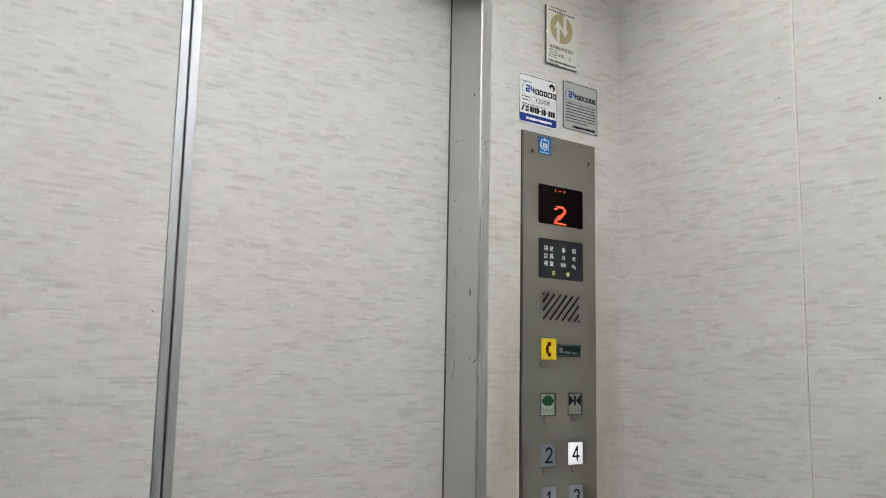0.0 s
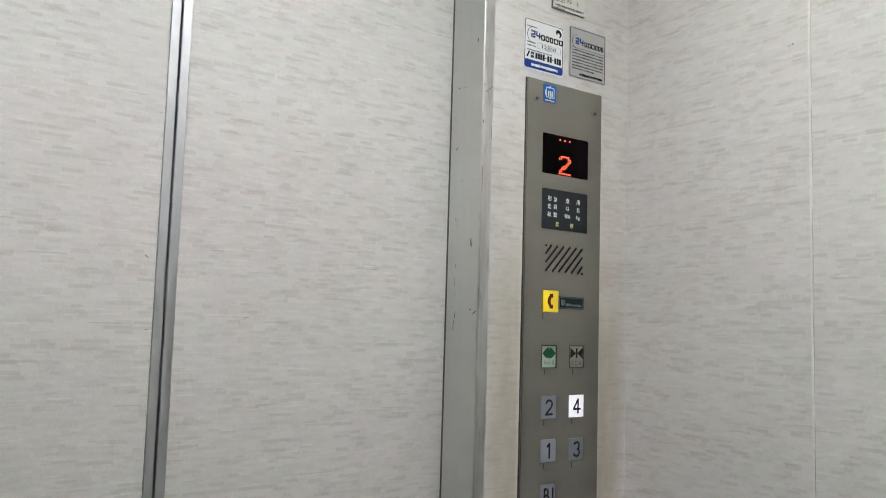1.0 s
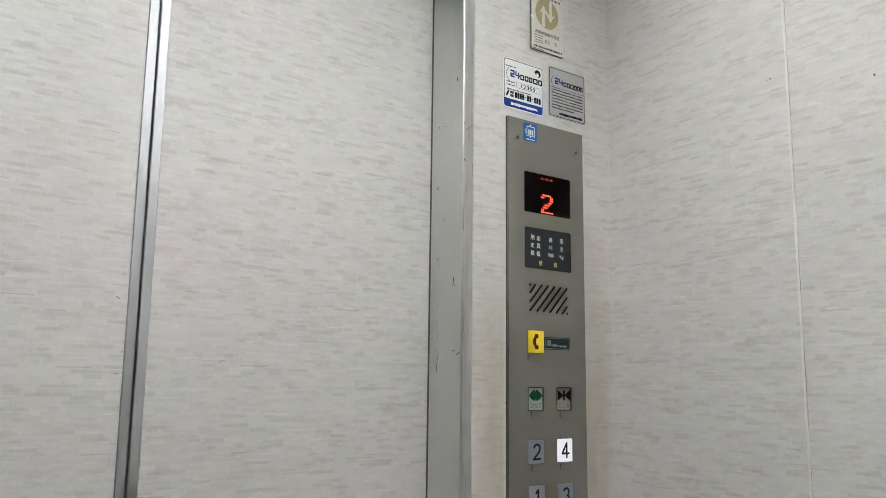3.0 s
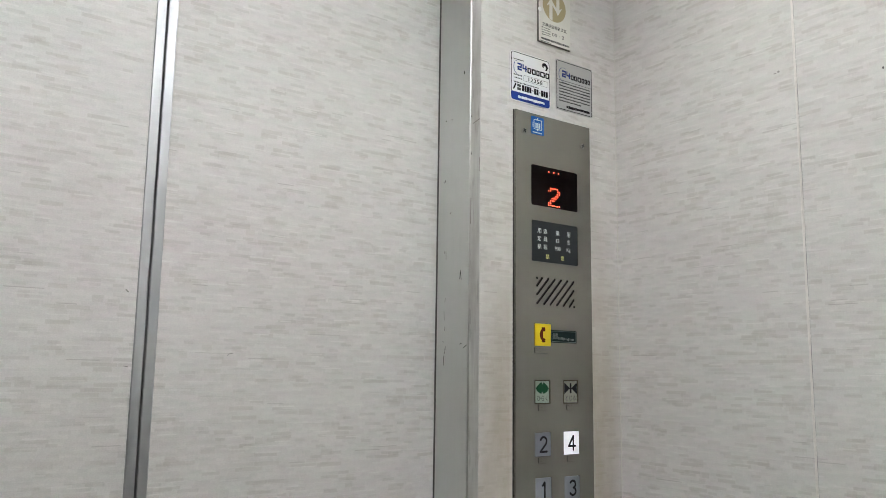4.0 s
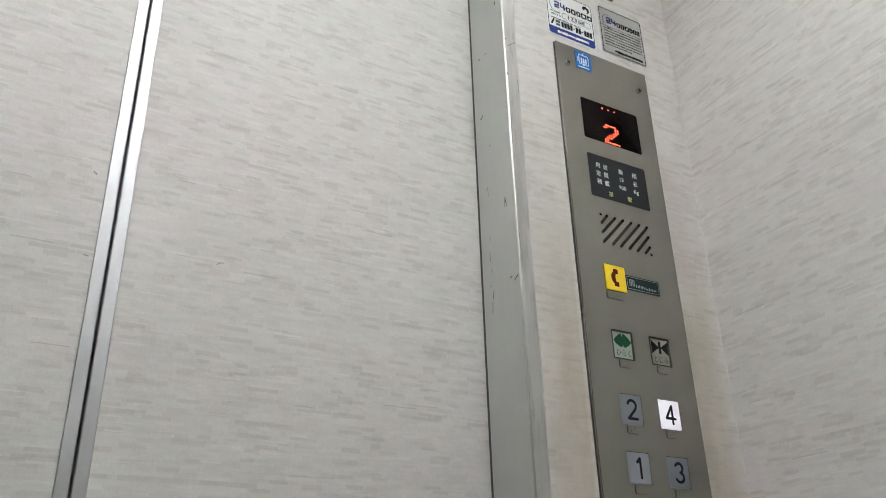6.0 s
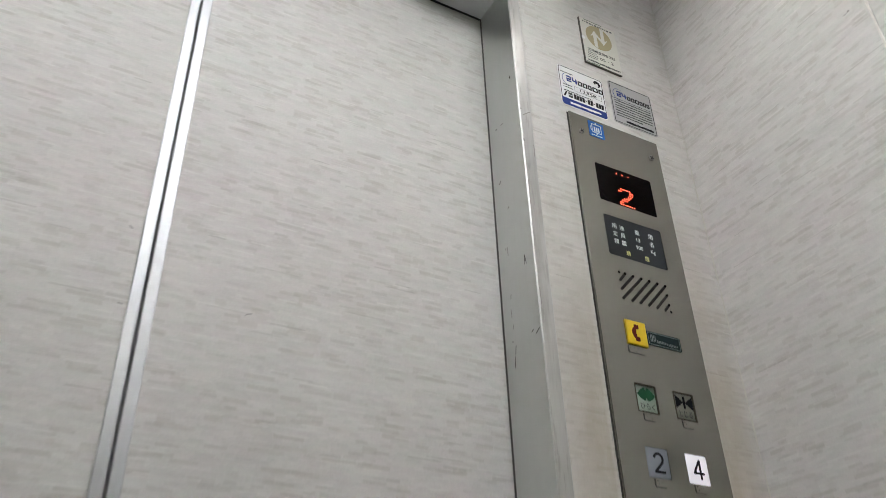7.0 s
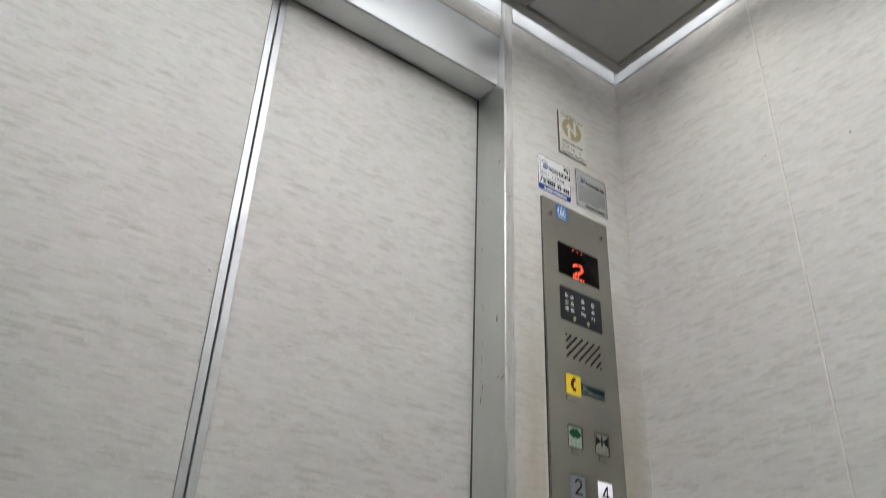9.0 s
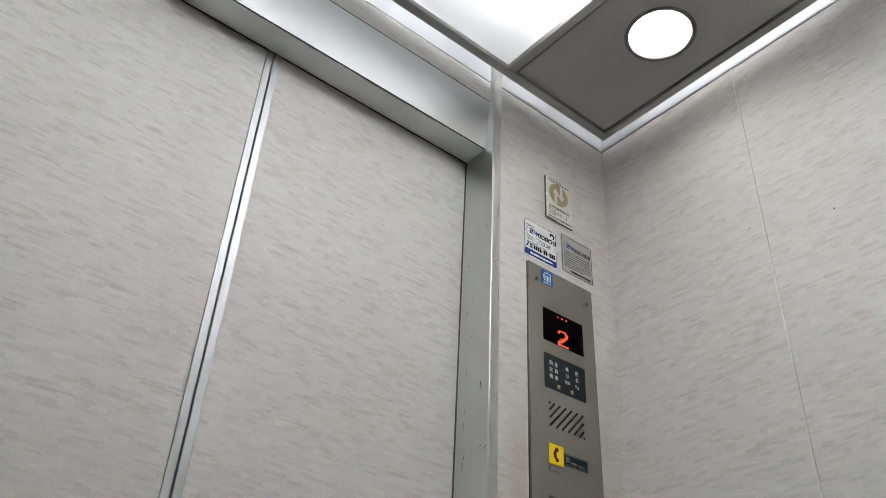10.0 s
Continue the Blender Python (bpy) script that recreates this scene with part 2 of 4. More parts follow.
SHEET = plain_material("primed_sheet_steel", (0.16, 0.16, 0.155), 0.6, 0.2, 12.0)
DARK = plain_material("dark_cavity", (0.010, 0.009, 0.008), 0.8)
BACKING = plain_material("brown_black_backing", (0.030, 0.026, 0.021), 0.7)
CEIL_GREY = plain_material("grey_ceiling_paint", (0.39, 0.382, 0.372), 0.55, 0.06, 25.0)
CEIL_RIM = plain_material("bronze_grey_rim", (0.41, 0.38, 0.315), 0.45, 0.06, 25.0)
SLEEVE = plain_material("pale_grey_sleeve_plastic", (0.06, 0.06, 0.059), 0.45, 0.1, 60.0)
RING_GREY = plain_material("dark_ring_paint", (0.17, 0.168, 0.165), 0.35, 0.25, 90.0)
LIT_BAND_PAINT = plain_material("lit_band_grey_white", (0.40, 0.41, 0.42), 0.5, 0.10, 9.0)
WHITE_PAINT = plain_material("white_ceiling_paint", (0.80, 0.81, 0.81), 0.5, 0.05, 15.0)
ROOF_WHITE = plain_material("white_roof_paint", (0.78, 0.79, 0.80), 0.5, 0.05, 15.0)
FLOOR_VINYL = plain_material("grey_floor_vinyl", (0.045, 0.042, 0.039), 0.5, 0.30, 40.0)
ACRYLIC = plain_material("black_acrylic", (0.003, 0.002, 0.002), 0.20, 0.05, specular=0.025)
PLATE_GREY = plain_material("dark_grey_plastic", (0.015, 0.017, 0.019), 0.40, 0.10, specular=0.16)
YELLOW = plain_material("yellow_plastic", (0.80, 0.56, 0.015), 0.32, 0.05)
RED_INK = plain_material("dark_red_ink", (0.085, 0.008, 0.005), 0.5, specular=0.12)
INK = plain_material("black_ink", (0.006, 0.006, 0.008), 0.5, specular=0.12)
GREY_INK = plain_material("grey_ink", (0.07, 0.07, 0.07), 0.5, specular=0.2)
WHITE_INK = plain_material("white_ink", (0.68, 0.69, 0.67), 0.5)
PALE_INK = plain_material("pale_green_ink", (0.16, 0.20, 0.19), 0.5)
YELLOW_INK = plain_material("pale_yellow_ink", (0.60, 0.56, 0.20), 0.5)
BLUE_INK = plain_material("blue_ink", (0.006, 0.030, 0.21), 0.4, specular=0.25)
SKY_INK = plain_material("sky_blue_film", (0.004, 0.095, 0.33), 0.35, specular=0.3)
GREEN_INK = plain_material("green_ink", (0.003, 0.048, 0.017), 0.4, specular=0.12)
GOLD_INK = plain_material("gold_ink", (0.36, 0.30, 0.155), 0.4, 0.10)
LABEL_WHITE = plain_material("white_film", (0.78, 0.79, 0.78), 0.35, 0.04)
LABEL_SILVER = plain_material("silver_film", (0.44, 0.44, 0.43), 0.32, 0.05, metallic=0.35)
CARD_WHITE = plain_material("cream_card", (0.66, 0.65, 0.59), 0.5, 0.06)
HOLDER = plain_material("clear_plastic_edge", (0.13, 0.125, 0.105), 0.25, 0.10)
LABEL_INK = plain_material("pale_label_ink", (0.16, 0.18, 0.18), 0.5)
GREEN_PLATE = plain_material("dark_green_plate", (0.006, 0.016, 0.016), 0.45, specular=0.12)
PALE_GREEN = plain_material("pale_green_button", (0.30, 0.345, 0.285), 0.30, 0.08)
PALE_OLIVE = plain_material("pale_olive_button", (0.21, 0.205, 0.165), 0.30, 0.10)
BLUE_GREY = plain_material("blue_grey_button", (0.165, 0.176, 0.20), 0.35, 0.08)
PALE_BUTTON = plain_material("pale_blue_grey_button", (0.26, 0.272, 0.305), 0.35, 0.08)
SCUFF = plain_material("dark_scuff", (0.05, 0.05, 0.048), 0.7)
SCUFF_PALE = plain_material("grey_scuff", (0.28, 0.27, 0.25), 0.7)
LAMP_TUBE = glow_material("fluorescent_tube_glass", (0.955, 0.98, 1.0, 1), TUBE_GLOW)
LAMP_DOWN = glow_material("downlight_diffuser", (1.0, 0.975, 0.93, 1), DOWN_GLOW)
LED_RED = glow_material("red_led", (1.0, 0.105, 0.045, 1), 3.6, (0.3, 0.02, 0.01))
LIT_BUTTON = glow_material("lit_button", (0.95, 0.92, 1.0, 1), 0.36, (0.75, 0.74, 0.78))


# ---- building blocks ----
def part(name, bm, material, parent=None, label="", smooth=False):
    """Links a bmesh, drawn in the world's own metres, as one mesh object under a thing or part."""
    me = bpy.data.meshes.new(name)
    bmesh.ops.recalc_face_normals(bm, faces=bm.faces)
    bm.to_mesh(me)
    bm.free()
    for m in material if isinstance(material, (list, tuple)) else (material,):
        me.materials.append(m)
    if smooth:
        me.polygons.foreach_set("use_smooth", [True] * len(me.polygons))
    ob = new(name, me)
    if parent:
        ob.parent = parent
        ob.matrix_parent_inverse = parent.matrix_world.inverted()
    return tagged(ob, label) if label else ob


def thing(name, at, label, category, group="", kind=""):
    ob = new(name)
    ob.empty_display_size = 0.05
    ob.location = at
    ob.matrix_world = Matrix.Translation(at)
    return tagged(ob, label, category, group, kind)


def box(bm, lo, hi, bevel=0.0, segments=1, slot=0):
    r = bmesh.ops.create_cube(bm, size=1.0)
    m = Matrix.Translation([(a + b) / 2 for a, b in zip(lo, hi)]) @ Matrix.Diagonal([b - a for a, b in zip(lo, hi)] + [1])
    bmesh.ops.transform(bm, matrix=m, verts=r["verts"])
    faces = {f for v in r["verts"] for f in v.link_faces}
    if bevel:
        out = bmesh.ops.bevel(bm, geom=list({e for f in faces for e in f.edges}), offset=bevel, segments=segments, affect="EDGES", profile=0.5, clamp_overlap=True)
        faces = {f for f in out["faces"]} | {f for f in faces if f.is_valid}
    for f in faces:
        f.material_index = slot
    return bm


def made(*boxes):
    """A bmesh of boxes: (lo, hi) or (lo, hi, bevel)."""
    bm = bmesh.new()
    for b in boxes:
        box(bm, *b)
    return bm


def outline(bm, points, y0, y1):
    """A flat shape with the outline points (x, z), from depth y0 at the front to y1."""
    front = [bm.verts.new((x, y0, z)) for x, z in points]
    back = [bm.verts.new((x, y1, z)) for x, z in points]
    bm.faces.new(front)
    bm.faces.new(back[::-1])
    k = len(points)
    for i in range(k):
        bm.faces.new((front[i], back[i], back[(i + 1) % k], front[(i + 1) % k]))
    return bm


def rounded(x0, z0, x1, z1, r, n=5):
    """Outline of a rectangle with round corners."""
    pts = []
    for cx, cz, a in ((x1 - r, z1 - r, 0), (x0 + r, z1 - r, 90), (x0 + r, z0 + r, 180), (x1 - r, z0 + r, 270)):
        pts += [(cx + r * math.cos(radians(a + 90 * i / n)), cz + r * math.sin(radians(a + 90 * i / n))) for i in range(n + 1)]
    return pts


def disc(cx, cz, r, n=40, rz=None):
    return [(cx + r * math.cos(2 * math.pi * i / n), cz + (rz or r) * math.sin(2 * math.pi * i / n)) for i in range(n)]


def ring(bm, outer, inner, y0, y1):
    """A flat frame between two outlines of equally many points."""
    k = len(outer)
    rows = [[bm.verts.new((x, y, z)) for x, z in pts] for pts, y in ((outer, y0), (outer, y1), (inner, y1), (inner, y0))]
    for a, b in zip(rows, rows[1:] + rows[:1]):
        for i in range(k):
            bm.faces.new((a[i], b[i], b[(i + 1) % k], a[(i + 1) % k]))
    return bm


def capsule(x0, z0, x1, z1, w, n=5):
    """Outline of a bar with round ends from one point to the other."""
    a = math.atan2(z1 - z0, x1 - x0)
    pts = []
    for cx, cz, s in ((x1, z1, -90), (x0, z0, 90)):
        pts += [(cx + w / 2 * math.cos(a + radians(s + 180 * i / n)), cz + w / 2 * math.sin(a + radians(s + 180 * i / n))) for i in range(n + 1)]
    return pts


def shape(name, points, y0, y1, material, parent, label=""):
    return part(name, outline(bmesh.new(), points, y0, y1), material, parent, label)


def bars(name, rows, y0, y1, material, parent, label=""):
    """Print too small to read: one mesh of bars, each (x0, z0, x1, z1)."""
    bm = bmesh.new()
    for x0, z0, x1, z1 in rows:
        outline(bm, [(x0, z0), (x1, z0), (x1, z1), (x0, z1)], y0, y1)
    return part(name, bm, material, parent, label)


def lettering(name, body, cx, cz, height, y, material, parent, width=None, weight=0.0, label=""):
    """Words in the built-in font, standing in a plane y, centred, with the height and width of their ink given."""
    cu = bpy.data.curves.new(name, "FONT")
    cu.body, cu.size, cu.offset, cu.resolution_u = body, 1.0, weight, 3
    ob = new(name, cu)
    bpy.context.view_layer.update()
    me = bpy.data.meshes.new_from_object(ob.evaluated_get(bpy.context.evaluated_depsgraph_get()))
    bpy.data.objects.remove(ob)
    bpy.data.curves.remove(cu)
    co = np.empty(len(me.vertices) * 3)
    me.vertices.foreach_get("co", co)
    co = co.reshape(-1, 3)
    lo, hi = co.min(0), co.max(0)
    sz = height / (hi[1] - lo[1])
    sx = width / (hi[0] - lo[0]) if width else sz
    bm = bmesh.new()
    bm.from_mesh(me)
    bpy.data.meshes.remove(me)
    for v in bm.verts:
        v.co = (cx + (v.co.x - (lo[0] + hi[0]) / 2) * sx, y, cz + (v.co.y - (lo[1] + hi[1]) / 2) * sz)
    r = bmesh.ops.extrude_face_region(bm, geom=bm.faces[:])
    for v in r["geom"]:
        if isinstance(v, bmesh.types.BMVert):
            v.co.y += 0.0003
    return part(name, bm, material, parent, label)


def cut(bm, cutters):
    """bm with the shapes (outline points, y0, y1) cut out of it."""
    me, tool = bpy.data.meshes.new("cut"), bpy.data.meshes.new("tool")
    bmesh.ops.recalc_face_normals(bm, faces=bm.faces)
    bm.to_mesh(me)
    bm.free()
    tb = bmesh.new()
    for pts, y0, y1 in cutters:
        outline(tb, pts, y0, y1)
    bmesh.ops.recalc_face_normals(tb, faces=tb.faces)
    tb.to_mesh(tool)
    tb.free()
    a, b = new("cut", me), new("tool", tool)
    mod = a.modifiers.new("cut", "BOOLEAN")
    mod.operation, mod.solver, mod.object = "DIFFERENCE", "EXACT", b
    bpy.context.view_layer.update()
    got = bpy.data.meshes.new_from_object(a.evaluated_get(bpy.context.evaluated_depsgraph_get()))
    out = bmesh.new()
    out.from_mesh(got)
    for o in (a, b):
        bpy.data.objects.remove(o)
    for m in (me, tool, got):
        bpy.data.meshes.remove(m)
    return out


def tray(bm, x0, y0, x1, y1, z0, z1, holes=(), slot=0):
    """A level plate with round holes (x, y, r)."""
    edges = []
    rims = [[(x0, y0), (x1, y0), (x1, y1), (x0, y1)]] + [disc(hx, hy, r, 48) for hx, hy, r in holes]
    for pts in rims:
        vs = [bm.verts.new((x, y, z0)) for x, y in pts]
        edges += [bm.edges.new((vs[i], vs[(i + 1) % len(vs)])) for i in range(len(vs))]
    fill = bmesh.ops.triangle_fill(bm, use_beauty=True, edges=edges)
    faces = [f for f in fill["geom"] if isinstance(f, bmesh.types.BMFace)]
    r = bmesh.ops.extrude_face_region(bm, geom=faces)
    top = [v for v in r["geom"] if isinstance(v, bmesh.types.BMVert)]
    for v in top:
        v.co.z = z1
    for f in {f for v in top for f in v.link_faces} | {f for f in faces if f.is_valid}:
        f.material_index = slot
    return bm


def turned(bm, profile, cx, cy, n=48):
    """A body of revolution about the upright axis; profile of (radius, z)."""
    rows = [[bm.verts.new((cx + r * math.cos(2 * math.pi * i / n), cy + r * math.sin(2 * math.pi * i / n), z)) for i in range(n)] for r, z in profile]
    for a, b in zip(rows, rows[1:]):
        for i in range(n):
            bm.faces.new((a[i], a[(i + 1) % n], b[(i + 1) % n], b[i]))
    return bm


# ---- the shell: floor, ceiling, walls ----
tagged(part("floor", made(((XL - 0.05, YB - 0.05, -0.05), (XR + 0.05, 0.16, 0.0))), FLOOR_VINYL),
       "grey speckled vinyl floor of the lift car", "floor", kind="structure")
tagged(part("ceiling", made(((XL - 0.05, YB - 0.05, TOP_Z), (XR + 0.05, 0.16, TOP_Z + 0.04))), ROOF_WHITE),
       "white painted car roof above the hung ceiling", "ceiling", kind="structure")


def panelled_wall(name, label, lo, hi, along, face, joints, facing=LAMINATE):
    """A wall faced with laminate sheets that meet in narrow joints filled with sealant. along: 0 runs in x, 1 in y; face: its front's coordinate."""
    backing = [list(lo), list(hi)]
    across = 1 - along
    inward = 1 if (lo[across] + hi[across]) / 2 < face else -1
    depth = 0.004
    which = 1 if inward > 0 else 0
    backing[which][across] = face - inward * depth
    wall = tagged(part(name, made((tuple(backing[0]), tuple(backing[1]))), SHEET), label, "wall", kind="structure")
    stops = [lo[along]] + list(joints) + [hi[along]]
    for a, b in zip(stops, stops[1:]):
        p0, p1 = [0, 0, 0.0], [0, 0, TOP_Z]
        p0[along], p1[along] = a + (0.0014 if a in joints else 0), b - (0.0020 if b in joints else 0)
        p0[across], p1[across] = sorted((face - inward * depth, face))
        part("wall_panel", made((tuple(p0), tuple(p1), 0.0006)), facing, wall)
    for j in joints:
        bm = bmesh.new()
        rows = []
        rng = random.Random(5)
        k = 90
        for i in range(k + 1):
            z = TOP_Z * i / k
            w = 0.0016 + 0.0007 * rng.random()
            h = 0.0014 + 0.0009 * rng.random()
            row = []
            for s, d in ((-1, 0.0), (-0.6, 0.8), (0, 1.0), (0.6, 0.8), (1, 0.0)):
                v = [0, 0, z]
                v[along], v[across] = j + 0.0001 + s * w, face + inward * (h * d) - inward * 0.0002
                row.append(bm.verts.new(v))
            rows.append(row)
        for r0, r1 in zip(rows, rows[1:]):
            for i in range(4):
                bm.faces.new((r0[i], r0[i + 1], r1[i + 1], r1[i]))
        part("sealant_bead", bm, SEALANT, wall, "off-white sealant filling the joint", smooth=True)
    return wall


RIGHT_JOINT = -0.3625
wall_right = panelled_wall("wall_right", "off-white laminate side wall with a vertical sealed joint", (XR, YB, 0.0), (XR + 0.05, 0.0, TOP_Z), 1, XR, [-0.99, RIGHT_JOINT])
# left and back walls are out of view, toned dark to dim the car
panelled_wall("wall_left", "unseen side wall, laminate toned dark to cut bounced light", (XL - 0.05, YB, 0.0), (XL, 0.0, TOP_Z), 1, XL, [-0.99, RIGHT_JOINT], UNSEEN_DARK_LAMINATE)
panelled_wall("wall_back", "unseen back wall, laminate toned dark to cut bounced light", (XL - 0.05, YB - 0.05, 0.0), (XR + 0.05, YB, TOP_Z), 0, YB, [-0.29, 0.255], UNSEEN_DARK_LAMINATE)
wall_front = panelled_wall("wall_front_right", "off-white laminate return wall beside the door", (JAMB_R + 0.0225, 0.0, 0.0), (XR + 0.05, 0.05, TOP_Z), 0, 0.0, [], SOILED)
panelled_wall("wall_front_left", "off-white laminate return wall", (XL - 0.05, 0.0, 0.0), (JAMB_L - 0.0225, 0.05, TOP_Z), 0, 0.0, [])
wall_transom = tagged(part("wall_transom", made(((JAMB_L, 0.011, HEAD_TOP + 0.002), (JAMB_R, 0.05, TOP_Z))), LAMINATE),
       "off-white laminate strip above the door header", "wall", kind="structure")
# the shaft behind the doors, so that the car is closed
tagged(part("wall_shaft", made(((XL - 0.05, 0.15, 0.0), (XR + 0.05, 0.17, TOP_Z)))
            , SHEET), "dark landing side behind the car doors", "wall", kind="structure")


# pale strips added as the lit band at the head of the walls, level with the rim of the hung ceiling
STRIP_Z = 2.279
for strip_lo, strip_hi, on in (((XR - 0.0025, YB, STRIP_Z), (XR - 0.0001, -0.0026, TOP_Z), wall_right),
                               ((JAMB_R + 0.0228, -0.0025, STRIP_Z), (XR - 0.0001, -0.0001, TOP_Z), wall_front),
                               ((JAMB_L + 0.0005, 0.0085, STRIP_Z + 0.008), (JAMB_R - 0.0005, 0.0109, TOP_Z), wall_transom)):
    part("head_strip", made((strip_lo, strip_hi)), LIT_BAND_PAINT, on, "added pale strip standing in for the lit band at the head of the wall")


def corner_bead(x, y, sx, sy):
    """A thin uneven fillet of sealant up a corner."""
    bm = bmesh.new()
    rng = random.Random(9)
    rows = []
    for i in range(121):
        z = TOP_Z * i / 120
        w = 0.0007 + 0.0012 * rng.random() * (1.0 if z < 1.85 else 0.35)
        rows.append([bm.verts.new(p) for p in ((x + sx * w, y + sy * 0.0002, z), (x + sx * w * 0.38, y + sy * w * 0.38, z), (x + sx * 0.0002, y + sy * w, z))])
    for a, b in zip(rows, rows[1:]):
        for i in range(2):
            bm.faces.new((a[i], a[i + 1], b[i + 1], b[i]))
    return bm


part("sealant_bead", corner_bead(XR, 0.0, -1, -1), AGED_SEALANT, wall_right, "yellowed sealant up the corner", smooth=True)

# marks on the side wall: a dark speck, a brown smear at the joint
bm = outline(bmesh.new(), disc(0, 0, 0.0014, 9, 0.0019), 0, 0.0004)
bmesh.ops.transform(bm, matrix=Matrix.Translation((XR - 0.0005, -0.4925, 1.838)) @ Matrix.Rotation(radians(-90), 4, "Z"), verts=bm.verts)
part("speck", bm, SCUFF, wall_right, "dark chip in the laminate")
for sy, sz, w, h in ((-0.3350, 1.8790, 0.0042, 0.0034), (-0.3290, 1.8775, 0.0060, 0.0012)):
    bm = outline(bmesh.new(), disc(0, 0, w / 2, 10, h / 2), 0, 0.0003)
    bmesh.ops.transform(bm, matrix=Matrix.Translation((XR - 0.0004, sy, sz)) @ Matrix.Rotation(radians(-90), 4, "Z"), verts=bm.verts)
    part("smear", bm, SCUFF_PALE, wall_right)


# ---- door frame: two jambs with face trims, a leaning header ----
frame_thing = thing("door_frame", (SEAM, 0.0, 0.0), "satin stainless steel lift door frame with scuffed jambs", "door frame", kind="structure")


def jamb(x, s):
    """The reveal in the plane x with its 22 mm face trim; s: +1 for the jamb whose trim runs to +x."""
    lo, hi = sorted((x, x + s * 0.03))
    j = part("jamb", made(((lo, 0.0002, 0.0), (hi, 0.0825, TOP_Z))), JAMB_STEEL, frame_thing, "grey satin steel jamb with dark scuffs")
    lo, hi = sorted((x, x + s * 0.0215))
    part("face_trim", made(((lo, -0.0022, 0.0), (hi, 0.0, TOP_Z), 0.0011, 1)), TRIM_STEEL, j, "stained bright steel edge")
    # added grey strip stands in for the shade between jamb and leaf
    lo, hi = sorted((x + s * 0.0014, x + s * 0.03))
    part("gap_seal", made(((lo, 0.0826, 0.0), (hi, 0.0893, HEAD_Z + 0.05))), GAP_SHADE_GREY, frame_thing, "dull grey strip standing in for gap shade beside the door leaf")
    return j


jamb_right = jamb(JAMB_R, 1)
jamb(JAMB_L, -1)
bm = bmesh.new()
ring_pts = [(0.0105, HEAD_TOP), (0.024, HEAD_Z + 0.0015), (0.0255, HEAD_Z), (0.0825, HEAD_Z), (0.0825, HEAD_TOP)]
rows = [[bm.verts.new((x, y, z)) for y, z in ring_pts] for x in (JAMB_L + 0.0006, JAMB_R - 0.0006)]
for i in range(5):
    bm.faces.new((rows[0][i], rows[0][(i + 1) % 5], rows[1][(i + 1) % 5], rows[1][i]))
bm.faces.new(rows[0][::-1])
bm.faces.new(rows[1])
part("header", bm, HEAD_STEEL, frame_thing, "satin stainless header with a leaning face")
part("header_fold", made(((JAMB_L + 0.001, 0.0262, HEAD_Z - 0.0012), (JAMB_R - 0.001, 0.0345, HEAD_Z - 0.0001), 0.0004)), HEAD_STEEL, frame_thing, "folded steel edge under the header")
# thin black strip, shade under the header's front edge put into colour
part("header_lip", made(((JAMB_L + 0.001, 0.0232, HEAD_Z + 0.0004), (JAMB_R - 0.001, 0.0300, HEAD_Z + 0.0022))), RUBBER_AND_GAP_SHADE, frame_thing, "black strip painted as the shade line under the header face")
part("header_seam", made(((JAMB_L + 0.001, 0.0100, HEAD_TOP), (JAMB_R - 0.001, 0.05, HEAD_TOP + 0.0019))), RUBBER_AND_GAP_SHADE, frame_thing)


def scuff(points, width, pale=False):
    """A scratch on the right jamb's reveal along (y, z) points."""
    bm = bmesh.new()
    x = JAMB_R - 0.0004
    for i, ((ya, za), (yb, zb)) in enumerate(zip(points, points[1:])):
        for f in [[(p[0], p[1]) for p in capsule(ya, za, yb, zb, width, 3)]]:
            front = [bm.verts.new((x, a, b)) for a, b in f]
            back = [bm.verts.new((x + 0.0004, a, b)) for a, b in f]
            bm.faces.new(front)
            for k in range(len(f)):
                bm.faces.new((front[k], back[k], back[(k + 1) % len(f)], front[(k + 1) % len(f)]))
    part("scuff", bm, SCUFF_PALE if pale else SCUFF, jamb_right)


scuff([(0.0220, 1.5550), (0.0205, 1.5690), (0.0180, 1.5540)], 0.0008)
scuff([(0.0200, 1.4510), (0.0160, 1.4525)], 0.0012)
scuff([(0.0110, 1.4450), (0.0030, 1.4495)], 0.0012)
scuff([(0.0150, 1.9010), (0.0150, 1.8965)], 0.0018)
scuff([(0.0640, 1.8270), (0.0632, 1.8266)], 0.0022)
scuff([(0.0510, 1.8262), (0.0440, 1.8248)], 0.0008, True)
scuff([(0.0680, 1.7215), (0.0660, 1.7205), (0.0625, 1.7245)], 0.0010)
scuff([(0.0500, 1.6650), (0.0470, 1.6675)], 0.0012, True)
scuff([(0.0640, 1.6040), (0.0640, 1.6005)], 0.0008, True)
for streak in ([(0.0600, 1.6040), (0.0590, 1.5890)], [(0.0600, 1.5270), (0.0610, 1.5200)], [(0.0630, 1.5050), (0.0620, 1.4910)], [(0.0600, 1.4800), (0.0605, 1.4740)],
               [(0.0580, 1.4480), (0.0602, 1.4370)], [(0.0618, 1.4330), (0.0632, 1.4180)], [(0.0650, 1.4570), (0.0640, 1.4553)]):
    scuff(streak, 0.0008, streak[0][1] > 1.46)

def trim_mark(x0, z0, x1, z1, width, pale=False):
    """A rubbed mark on the face of the right trim."""
    bm = outline(bmesh.new(), capsule(x0, z0, x1, z1, width, 4), -0.0025, -0.0021)
    part("trim_mark", bm, SCUFF_PALE if pale else SCUFF, jamb_right.children[0])


